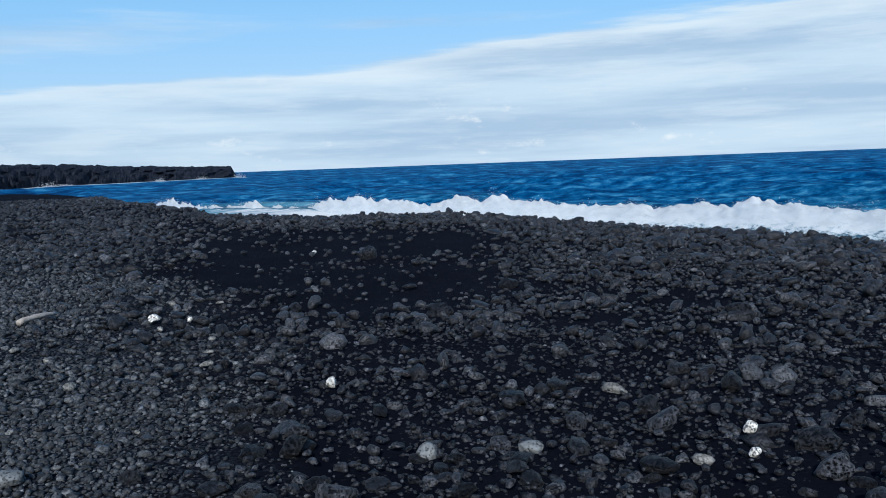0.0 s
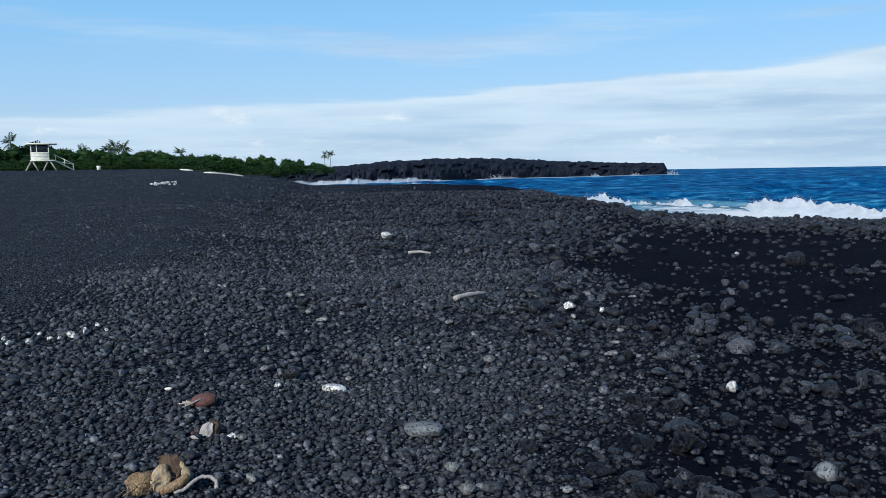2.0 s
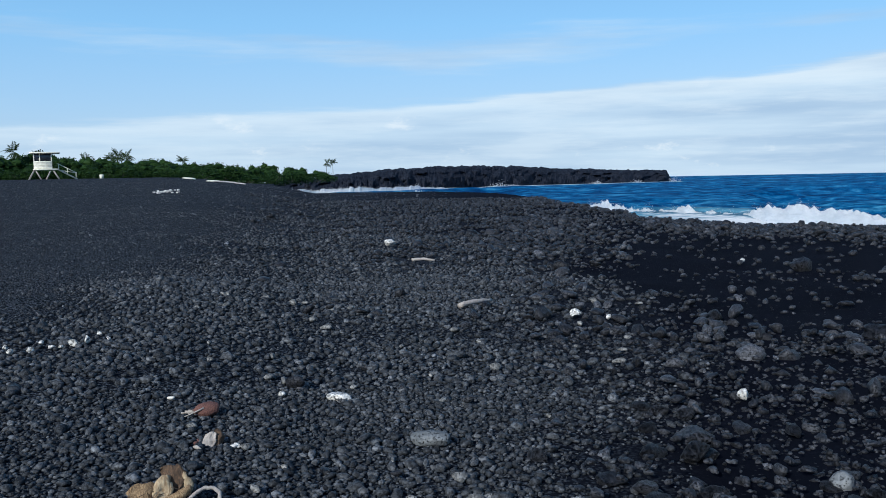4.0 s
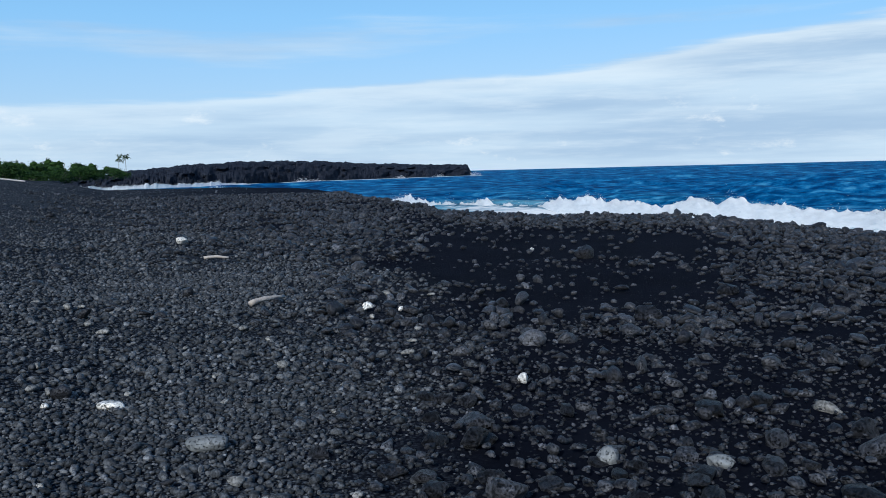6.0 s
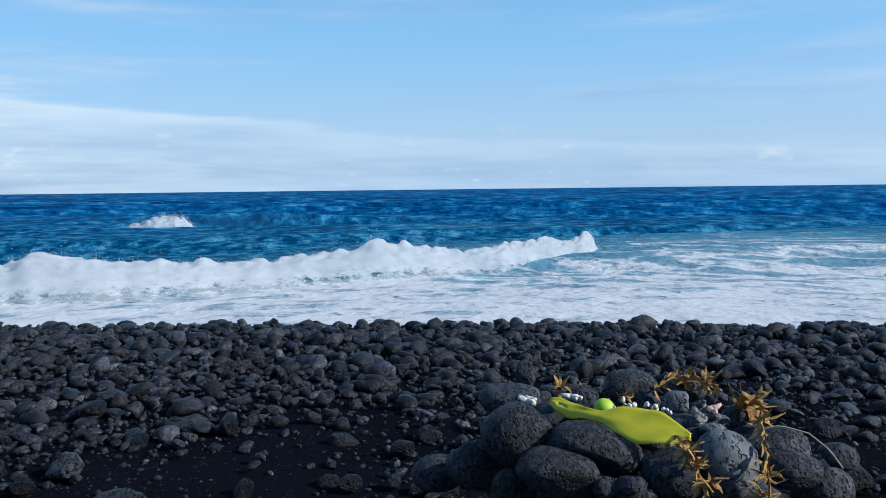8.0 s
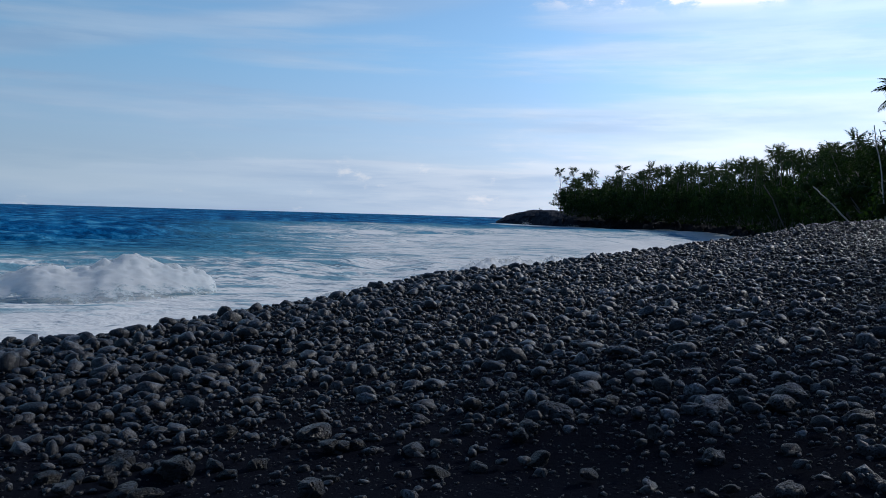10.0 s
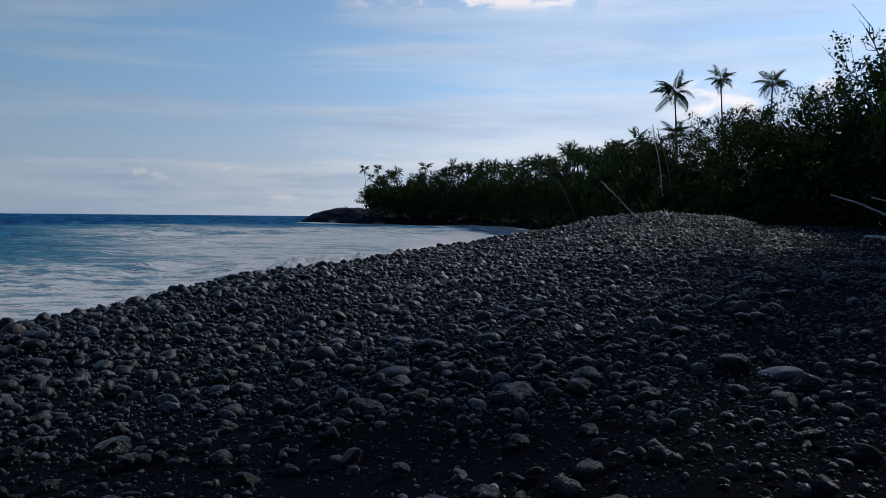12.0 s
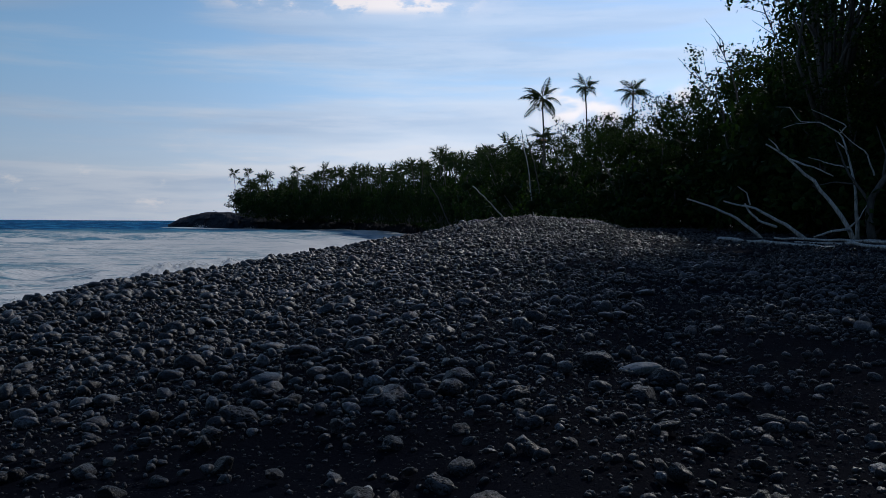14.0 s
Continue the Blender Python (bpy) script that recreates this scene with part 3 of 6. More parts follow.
# ======== ground: one sheet to the horizon ========
def build_ground():
    az = np.concatenate([np.arange(-200, 60, 0.65), np.arange(60, 160, 4.0)])
    r = np.concatenate([[0.4], np.geomspace(1.5, 120, 150), np.geomspace(126, 4900, 40)])
    A, R = np.meshgrid(az, r, indexing="ij")
    x, y = polar(A, R)
    z = ground_z(x, y)
    n, m = A.shape
    v = np.stack([x, y, z], -1).reshape(-1, 3)
    i, j = np.meshgrid(np.arange(n), np.arange(m - 1), indexing="ij")
    k = (i + 1) % n
    f = np.stack([i * m + j, i * m + j + 1, k * m + j + 1, k * m + j], -1).reshape(-1, 4)
    v = np.concatenate([v, [(0, 0, 0)]])
    me = tri_mesh("ground", v, f, MAT_SAND)
    bm = bmesh.new()
    bm.from_mesh(me)
    bm.verts.ensure_lookup_table()
    mid = bm.verts[len(v) - 1]
    for c in range(n):
        bm.faces.new((mid, bm.verts[c * m], bm.verts[((c + 1) % n) * m])).smooth = True
    bm.to_mesh(me)
    bm.free()
    g = gravel_share(v[:, 0], v[:, 1]) * (0.95 - 0.35 * fan_at(v[:, 0], v[:, 1]))
    at = me.attributes.new("gravel", "FLOAT", "POINT")
    at.data.foreach_set("value", g.astype(np.float32))
    ob = new("ground", me)
    tagged(ob, "black volcanic sand of the beach with fine grey grit", "beach", kind="structure")


build_ground()


# ======== sea ========
def crest_at(az):
    return np.interp(az, CREST[:, 0], CREST[:, 1])


# line of the main breaker: bearing and distance
BREAK = np.array([(-92, 50), (-88.4, 48.5), (-78, 40), (-70, 38), (-55, 36), (-40, 39), (-28, 43), (-14, 50), (0, 57), (9, 66), (14, 74), (20, 92)])


def build_sea():
    az = np.arange(-172, 42, 0.34)
    r = np.concatenate([np.exp(np.arange(math.log(13), math.log(300), 0.0145)), np.geomspace(304, 4950, 60)])
    A, R = np.meshgrid(az, r, indexing="ij")
    x, y = polar(A, R)
    z = np.zeros_like(x)
    d0 = R - np.interp(A, CREST[:, 0], CREST[:, 1])
    fade = np.clip(1.3 - R / 420, 0.12, 1) * np.clip((d0 - 27) / 20, 0.14, 1)
    rng = np.random.default_rng(5)
    for k in range(-3, 16):
        lam = 3.5 * 1.28 ** k
        amp = 0.0135 * lam ** 0.95
        th = radians(-62) + rng.normal(0, 0.55)
        ph = rng.uniform(0, 6.28) + 2.2 * fbm(x / (lam * 3), y / (lam * 3), 0, 2, k + 5)
        q = (x * -math.sin(th) + y * math.cos(th)) * 2 * math.pi / lam + ph
        res = np.clip(lam / (R * 0.0145 * 3.0) - 0.4, 0, 1)
        z += np.where(lam < 40, 1, 0.35) * amp * res * fade * (1 - 2 * np.abs(np.sin(q / 2)) ** 1.25 + 0.35)
    z = np.clip(z - 0.12, -0.9, 0.9)
    # a swell standing up behind the main breaker
    rb = np.interp(A, BREAK[:, 0], BREAK[:, 1])
    along = np.clip((A + 86) / 8, 0, 1) * np.clip((20 - A) / 8, 0, 1)
    z += 0.55 * np.exp(-((R - rb - 3.5) / 4.0) ** 2) * along
    ro = 84 + 0.1 * (A + 60)
    z += 1.0 * np.exp(-((R - ro - 4) / 5.0) ** 2) * np.exp(-((A + 64) / 9) ** 2)
    rs = crest_at(A)
    d = R - rs
    wash = np.interp(A, [-160, -150, -140, -125, -105, -92, -84, -70, -40, 0, 20, 38], [90, 80, 60, 46, 43, 40, 34, 29, 26, 24, 24, 10])
    foam = np.clip(1.45 - d / wash, 0, 1) ** 0.7
    foam = np.maximum(foam, 0.5 * np.exp(-((R - rb - 2) / 5) ** 2) * along)
    foam = np.maximum(foam, 0.92 * np.clip((rb + 1 - R) / 2, 0, 1) * along)
    # loose streaks of old foam further out
    foam = np.maximum(foam, 0.30 * np.clip(fbm(x / 14, y / 14, 0, 3, 9) * 2.6 - 1.2, 0, 1) * np.clip(1.4 - d / 130, 0, 1))
    # pale water in the bay to the right: broken water plus painted-in sky reflection
    foam = np.maximum(foam, (0.45 + 0.75 * fbm(x / 34, y / 17, 0, 4, 12)) * np.clip((-113 - A) / 18, 0, 1) * np.clip(1.7 - R / 280, 0, 1))
    foam = np.maximum(foam, 1.3 * np.clip((-139 - A) / 8, 0, 1) * np.clip(1.6 - R / 180, 0, 1))
    # white water along the far shores
    for a0, a1, r0, r1, w in ((12.5, 24, 612, 478, 22), (24, 37, 478, 255, 26), (-160, -150, 165, 330, 62), (-150, -138, 330, 500, 42)):
        t = np.clip((A - a0) / (a1 - a0), 0, 1)
        rr = r0 + (r1 - r0) * t
        foam = np.maximum(foam, 1.0 * np.exp(-((R - rr + w * 0.4) / w) ** 2) * ((A >= a0) & (A <= a1)))
    n, m = A.shape
    v = np.stack([x, y, SEA + z], -1).reshape(-1, 3)
    i, j = np.meshgrid(np.arange(n - 1), np.arange(m - 1), indexing="ij")
    f = np.stack([i * m + j, i * m + j + 1, (i + 1) * m + j + 1, (i + 1) * m + j], -1).reshape(-1, 4)
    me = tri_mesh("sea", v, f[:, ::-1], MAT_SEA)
    at = me.attributes.new("foam", "FLOAT", "POINT")
    at.data.foreach_set("value", foam.astype(np.float32).ravel())
    at = me.attributes.new("flow", "FLOAT_VECTOR", "POINT")
    lie = np.stack([np.radians(A) * 38 * 0.30, R, 0 * R], -1)
    at.data.foreach_set("vector", lie.astype(np.float32).ravel())
    tagged(new("sea", me), "deep blue choppy ocean with white wash along the shore", "sea", kind="structure")


build_sea()


def breaker(name, line, height, depth, label, seed, ends=(6.0, 3.0), lift=0.0, wild=1.0):
    """A rolling bank of foam along a line of (bearing, distance): a swelling crest, billowing front, and flung drops as a part."""
    rng = np.random.default_rng(seed)
    px, py = polar(line[:, 0], line[:, 1])
    seg = np.concatenate([[0], np.cumsum(np.hypot(np.diff(px), np.diff(py)))])
    n = min(int(seg[-1] / 0.17), 700)
    s = np.linspace(0, seg[-1], n)
    cxs, cys = np.interp(s, seg, px), np.interp(s, seg, py)
    w = 41
    kern = np.ones(w) / w
    cxs, cys = (np.convolve(np.pad(c, w // 2, "edge"), kern, "valid") for c in (cxs, cys))
    rad = np.hypot(cxs, cys)
    ox, oy = cxs / rad, cys / rad
    u = np.concatenate([np.linspace(-1, 0.25, 44), np.linspace(0.3, 1, 10)])
    e0, e1 = np.clip(s / ends[0], 0, 1), np.clip((seg[-1] - s) / ends[1], 0, 1)
    end = np.minimum(e0, e1)
    end = 0.5 * np.sqrt(1 - (1 - end) ** 2) + 0.5 * end
    H = height * end * (0.60 + 0.58 * fbm(s / 6.0, 0 * s, 0, 2, seed) + 0.34 * np.clip(fbm(s / 1.9, 0 * s, 2.0, 3, seed + 3) * 2 - 0.7, 0, 1))
    H = H * np.interp(s, [0, 10], [0.92, 1.0])
    where = bearing(cxs, cys)
    H = H * np.interp(where, [-40, -22, -4, 20, 26], [0.98, 0.86, 0.94, 0.96, 0.8])
    S, U = np.meshgrid(s, u, indexing="ij")
    reach = depth * (0.35 + 0.65 * end)[:, None] * (0.55 + 0.9 * fbm(S / 3.0, 0 * U, 0, 3, seed + 5))
    off = U * reach
    # the side towards the shore (U < 0) billows, the back falls gently
    prof = np.where(U < 0, np.clip(1 + U, 0, 1) ** 1.25, np.exp(-(U / 0.45) ** 2))
    def billow(size, k):
        return np.abs(2 * vnoise(S / size, off / size + 40, 0.3 * k, seed + k) - 1)
    puff_ = 0.12 * billow(2.3, 3) + 0.05 * billow(0.9, 4) + 0.02 * billow(0.4, 5) - 0.08 + 0.17 * (fbm(S / 0.3, off / 0.22, 1.0, 3, seed + 9) - 0.5)
    puff_ = puff_ * wild
    ragged = 0.08 * (fbm(S / 0.9, off / 1.2, 3.0, 3, seed + 13) - 0.5) + 0.20 * (vnoise(S / 0.24, off / 0.2, 7.0, seed + 17) - 0.5)
    puff_ = puff_ + min(1.0, wild / 0.7) * ragged * np.exp(-((U - 0.02) / 0.22) ** 2)
    z = SEA + lift - 0.02 - 0.8 * np.clip((-0.8 - U) / 0.2, 0, 1) - 0.8 * np.clip((U - 0.7) / 0.3, 0, 1) + H[:, None] * (prof + puff_ * (0.2 + 0.8 * prof) * (U > -0.985))
    off = off - puff_ * 1.0 * (0.25 + 0.75 * prof) * end[:, None]
    x, y = cxs[:, None] + ox[:, None] * off, cys[:, None] + oy[:, None] * off
    m = len(u)
    v = np.stack([x, y, z], -1).reshape(-1, 3)
    i, j = np.meshgrid(np.arange(n - 1), np.arange(m - 1), indexing="ij")
    f = np.stack([i * m + j, i * m + j + 1, (i + 1) * m + j + 1, (i + 1) * m + j], -1).reshape(-1, 4)
    me = tri_mesh(name, v, f, MAT_SURF)
    at = me.attributes.new("solid", "FLOAT", "POINT")
    at.data.foreach_set("value", (np.interp(U, [-1, -0.85, -0.45, 0.03, 0.16, 0.4, 1], [-0.7, 0.0, 0.95, 1.25, 0.1, -1.5, -1.8]) - 0.9 * (1 - end[:, None]) ** 2).astype(np.float32).ravel())
    base = thing(name, me, Matrix(), label, "wave", "breaking waves")
    # drops flung over the ragged top
    k = min(int(seg[-1] * 90), 7000)
    q = rng.integers(0, n, k)
    burst = np.clip(fbm(s[q] / 1.3, 0 * s[q], 5.0, 3, seed) * 2.6 - 0.9, 0.05, 2) * end[q]
    row = np.clip(rng.normal(np.argmin(np.abs(u - 0.03)), 1.2, k), 0, m - 1).astype(int)
    pts = np.stack([x, y, z], -1)[q, row] + np.stack([rng.normal(0, 0.12, k), rng.normal(0, 0.12, k), rng.exponential(0.16, k) * burst - 0.02], -1)
    size = rng.uniform(0.012, 0.05, k) * np.clip(np.median(rad) / 45, 0.9, 3)
    drops = scatter_mesh("spray", [(OCT[0] * 0.5 * np.array([1, 1, 0.7]), OCT[1])], pts, size, rng, MAT_FOAM, 0.6)
    tagged(part("spray", drops, base, "flung white drops"), kind="stuff")


breaker("breaking_wave", BREAK[1:], 1.5, 2.3, "long white breaking wave rolling towards the black beach", 21, (1.6, 9.0), 0.0, 0.7)
breaker("breaking_wave", np.array([(-121.6, 44.6), (-117, 42.5), (-112, 41.2), (-107, 41.2), (-103, 42)]), 1.6, 4.2, "short churning white breaker close to the shore", 22, (3.4, 8.0), 0.0, 0.8)
breaker("breaking_wave", np.array([(-147, 62.0), (-141, 50), (-135, 43), (-129, 38.5), (-125, 37)]), 1.5, 4.6, "broken white surf sweeping along the shore", 23, (14.0, 12.0), 0.0, 0.7)
breaker("breaking_wave", np.array([(-62.8, 80.0), (-61, 79), (-59, 79), (-57.2, 80)]), 1.5, 1.8, "small white crest on a swell further out", 24, (4.0, 5.0), 0.6, 2.2)
breaker("breaking_wave", np.array([(38.5, 262.0), (35, 282), (31, 305), (27, 330)]), 2.2, 5.0, "distant white surf at the head of the bay", 25, (8.0, 20.0), 0.0, 0.25)


def splash(az, r, z, w, h, label, seed):
    """White water thrown up against a far cliff: a clump of foam lumps."""
    g = np.random.default_rng(seed)
    x0, y0 = polar(az, r)
    pts = np.stack([x0 + g.normal(0, w * 0.4, 160), y0 + g.normal(0, w * 0.4, 160), z + np.abs(g.normal(0, h * 0.45, 160))], -1)
    size = np.clip(w * 0.11 * np.exp(-(pts[:, 2] - z) / h) * g.uniform(0.5, 1.3, 160), 0.03 * w, None)
    me = scatter_mesh("splash", [stone_shape(1, 90 + i, 0.9) for i in range(4)], pts, size, g, MAT_FOAM)
    tagged(new("splash", me), label, "splash", "splashes on the rocks", "stuff")


for i, (a, r_, w, h) in enumerate(((24.0, 450, 5, 3.0), (23.2, 455, 4, 1.5), (17.8, 555, 4, 2.2), (15.3, 590, 4, 2.6), (13.0, 625, 5, 4.0), (29.5, 285, 4, 1.4), (33.0, 270, 4, 1.6), (-140.6, 480, 4, 2.5), (-143.5, 425, 4, 1.5))):
    splash(a, r_, SEA - 0.2, w, h, "white spray thrown up at the foot of the lava", 600 + i)


# ======== far shores ========
def shore_block(name, rows, back, label, seed, res=0.05):
    """A rugged lava bench: rows of bearing, front distance, top height."""
    rows = np.array(rows, float)
    az = np.arange(rows[:, 0].min(), rows[:, 0].max(), res)
    o = np.argsort(rows[:, 0])
    rf, zt = np.interp(az, rows[o, 0], rows[o, 1]), np.interp(az, rows[o, 0], rows[o, 2])
    k = np.array([0, 0.01, 0.022, 0.035, 0.05, 0.07, 0.09, 0.115, 0.14, 0.2, 0.35, 0.6, 1.0])
    h = np.array([-0.35, -0.05, 0.15, 0.32, 0.48, 0.62, 0.75, 0.86, 0.94, 1.0, 1.02, 1.0, 0.9])
    A, K = np.meshgrid(az, k, indexing="ij")
    rough = fbm(A * 2.2, np.arange(len(k))[None] * 0.8 + 0 * A, 0, 5, seed)
    R = rf[:, None] + K * back + (rough - 0.5) * 16 * (K < 0.3)
    Z = SEA + (zt[:, None] - SEA) * h[None] * (1 + 0.22 * (rough - 0.5)) + (fbm(A * 6, np.arange(len(k))[None] * 1.7 + 0 * A, 0, 4, seed + 4) - 0.5) * 0.9 * (K > 0.01)
    x, y = polar(A, R)
    n, m = A.shape
    i, j = np.meshgrid(np.arange(n - 1), np.arange(m - 1), indexing="ij")
    f = np.stack([i * m + j, i * m + j + 1, (i + 1) * m + j + 1, (i + 1) * m + j], -1).reshape(-1, 4)
    me = tri_mesh(name, np.stack([x, y, Z], -1).reshape(-1, 3), f[:, ::-1], MAT_LAVA, False)
    tagged(new(name, me), label, "headland", kind="structure")


shore_block("lava_headland", [(13.2, 640, -1.5), (13.5, 630, 5.5), (16, 590, 6.2), (20, 540, 7.2), (22.5, 500, 8.6), (24.5, 470, 9.0), (28, 420, 8.2), (31, 390, 7.0), (33, 380, 5.6), (36, 370, 3.5), (40, 360, 1.0), (46, 350, 0.5)], 160, "black lava headland with a steep sea cliff", 31)
shore_block("lava_point", [(-138.6, 540, -2.2), (-139.3, 520, 2.5), (-140.5, 490, 5.8), (-142, 455, 6.0), (-145, 420, 4.4), (-149, 360, 3.2), (-153, 290, 2.4), (-157, 225, 1.8), (-160, 170, 1.0)], 200, "low black lava point under the palms", 32)


# ======== trees ========
def leaf_cloud(blobs, count, leaf, seed, narrow=0.55, core=0.42, clumps=16):
    """Many small leaves in clumps about lumpy blobs (centre x, y, z, radii a, b, c)."""
    rng = np.random.default_rng(seed)
    blobs = np.array(blobs, float)
    wt_ = blobs[:, 3] * blobs[:, 5]
    at_ = rng.choice(len(blobs), len(blobs) * clumps, p=wt_ / wt_.sum())
    e = rng.normal(size=(len(at_), 3))
    e /= np.linalg.norm(e, axis=1)[:, None]
    mid_ = blobs[at_, :3] + e * blobs[at_, 3:] * rng.uniform(0.6, 0.92, (len(at_), 1))
    size_ = blobs[at_, 3:].mean(1) * rng.uniform(0.22, 0.42, len(at_))
    k = rng.choice(len(at_), count, p=size_ ** 2 / (size_ ** 2).sum())
    d = rng.normal(size=(count, 3))
    d /= np.linalg.norm(d, axis=1)[:, None]
    c = mid_[k] + d * (size_[k] * rng.random(count) ** 0.45)[:, None] * np.array([1, 1, 0.8])
    nrm = d + rng.normal(0, 0.7, (count, 3)) + np.array([0, 0, 0.5])
    nrm /= np.linalg.norm(nrm, axis=1)[:, None]
    t = np.cross(nrm, rng.normal(size=(count, 3)))
    t /= np.linalg.norm(t, axis=1)[:, None] + 1e-9
    b = np.cross(nrm, t)
    s = leaf * rng.uniform(0.6, 1.35, count)[:, None]
    v = np.stack([c - t * s, c + b * s * narrow - nrm * s * 0.12, c + t * s, c - b * s * narrow - nrm * s * 0.12], 1).reshape(-1, 3)
    i = np.arange(count)[:, None] * 4
    f = np.concatenate([i + np.array([[0, 1, 2]]), i + np.array([[0, 2, 3]])])
    if not core:
        return v, f
    inner = []
    for k, b_ in enumerate(blobs):
        q = ICO[2][0]
        w = q * (0.8 + 0.5 * (fbm(q[:, 0] * 2 + k, q[:, 1] * 2, q[:, 2] * 2, 2, seed + k) - 0.5))[:, None]
        inner.append((w * b_[3:] * core + b_[:3], ICO[2][1]))
    return join([(v, f)] + inner)


def broadleaf(seed, height, spread, leaves, leaf, mat, name, label, group, low=0.3, limb=8, core=0.42, stout=1.0):
    """trunk with limbs, and a crown of leaves in uneven lumps."""
    rng = np.random.default_rng(seed)
    base = holder(name, (0, 0, 0), label, "tree", group)
    limbs, blobs = [], []
    split = height * low
    limbs.append(tube([(0, 0, -0.3), (0.1, 0.05, split * 0.5), (0.0, 0.1, split), (0.1, 0.0, height * 0.55)], [height * stout * q for q in (0.035, 0.028, 0.024, 0.014)], 7, 0.06, seed))
    for k in range(limb):
        a, h = k * 2.4 + rng.uniform(-0.4, 0.4), height * rng.uniform(0.45, 0.92)
        rr = spread * 0.5 * rng.uniform(0.35, 0.95) * (1.15 - 0.6 * (h / height))
        tip = np.array([math.cos(a) * rr, math.sin(a) * rr, h])
        mid = tip * np.array([0.45, 0.45, 0.72]) + rng.normal(0, 0.03 * height, 3)
        limbs.append(tube([(0, 0, split * rng.uniform(0.7, 1.0)), mid, tip], [height * stout * q for q in (0.016, 0.010, 0.004)], 5, 0.08, seed + k))
        q = spread * rng.uniform(0.16, 0.27)
        blobs.append((*tip, q, q, q * 0.75))
    blobs.append((0, 0, height * 0.8, spread * 0.28, spread * 0.28, height * 0.16))
    for k in range(4):
        a = rng.uniform(0, 6.28)
        blobs.append((math.cos(a) * spread * 0.35, math.sin(a) * spread * 0.35, height * rng.uniform(0.3, 0.5), spread * 0.2, spread * 0.2, height * 0.13))
    part("trunk", tri_mesh("trunk", *join(limbs), MAT_BARK), base, "grey branching trunk")
    part("crown", tri_mesh("crown", *leaf_cloud(blobs, leaves, leaf, seed + 50, 0.55, core), mat, False), base)
    return base


def frond_shape(length, droop, seed, blades=13):
    """One palm frond along +x from the origin: a bent rib with hanging blades."""
    rng = np.random.default_rng(seed)
    t = np.linspace(0, 1, 7)
    rib = np.stack([length * t * (1 - 0.18 * droop * t), 0 * t, length * (0.45 * t - droop * 0.85 * t * t)], -1)
    shapes = [tube(rib, 0.035 * length / 3 * (1.1 - t), 3)] if blades > 9 else []
    vs, fs = [], []
    for k in range(blades):
        s = 0.14 + 0.85 * k / (blades - 1)
        p = np.array([np.interp(s, t, rib[:, i]) for i in range(3)])
        q = np.array([np.interp(min(s + 0.55 / blades, 1), t, rib[:, i]) for i in range(3)])
        L = length * 0.30 * math.sin(math.pi * min(0.97, 0.22 + 0.72 * s)) * rng.uniform(0.85, 1.1)
        for side in (-1, 1):
            end = p + np.array([0.55 * L, side * L * 0.72, -L * (0.35 + 0.3 * droop) * rng.uniform(0.7, 1.3)])
            b = len(vs)
            mid = (p + end) / 2 + np.array([0, 0, 0.06 * L])
            w = (q - p) * 1.0
            vs += [p, mid - w * 0.5, end, mid + w]
            fs += [(b, b + 1, b + 2), (b, b + 2, b + 3)]
    shapes.append((np.array(vs), np.array(fs)))
    return join(shapes)


def spin(shape, a, tilt):
    v, f = shape
    m = np.array((Matrix.Rotation(a, 3, "Z") @ Matrix.Rotation(-tilt, 3, "Y")))
    return v @ m.T, f


def palm(seed, height, lean, crown, label, group, apart=False, n=17, blades=13):
    """Coconut palm: bent ringed trunk and a head of fronds (each its own part where it is seen near)."""
    rng = np.random.default_rng(seed)
    base = holder("palm_tree", (0, 0, 0), label, "palm tree", group)
    a = rng.uniform(0, 6.28)
    t = np.linspace(0, 1, 9)
    path = np.stack([np.cos(a) * lean * t ** 1.6, np.sin(a) * lean * t ** 1.6, -0.4 + (height + 0.4) * t], -1)
    part("trunk", tri_mesh("trunk", *tube(path, 0.17 - 0.08 * t ** 0.6 + 0.06 * np.exp(-t * 9), 8, 0.03, seed), MAT_BARK), base, "slender grey ringed trunk")
    heads = []
    for k in range(n):
        up_ = rng.uniform(-0.75, 0.55) if k > 5 else rng.uniform(0.5, 1.2)
        heads.append(spin(frond_shape(crown * rng.uniform(0.8, 1.1), rng.uniform(0.45, 1.0), seed * 31 + k, blades), k * 2.399 + rng.uniform(-0.2, 0.2), up_))
    top = path[-1]
    if apart:
        for v, f in heads:
            part("frond", tri_mesh("frond", v + top, f, MAT_FROND, False), base)
        nuts = [(ICO[1][0] * 0.14 + top + np.array([math.cos(k) * 0.25, math.sin(k) * 0.25, -0.2]), ICO[1][1]) for k in range(5)]
        part("fruit_cluster", tri_mesh("fruit_cluster", *join(nuts), MAT_HUSK), base, "cluster of coconuts")
    else:
        v, f = join(heads)
        part("crown", tri_mesh("crown", v + top, f, MAT_FROND, False), base)
    return base


def put_tree(proto, x, y, z, turn, size, high=None):
    c = copy_thing(proto, pose(x, y, z, 0, 0, turn))
    c.scale = (size, size, high if high else size)
    return c


def remove_thing(ob):
    for o in (*ob.children_recursive, ob):
        bpy.data.objects.remove(o)


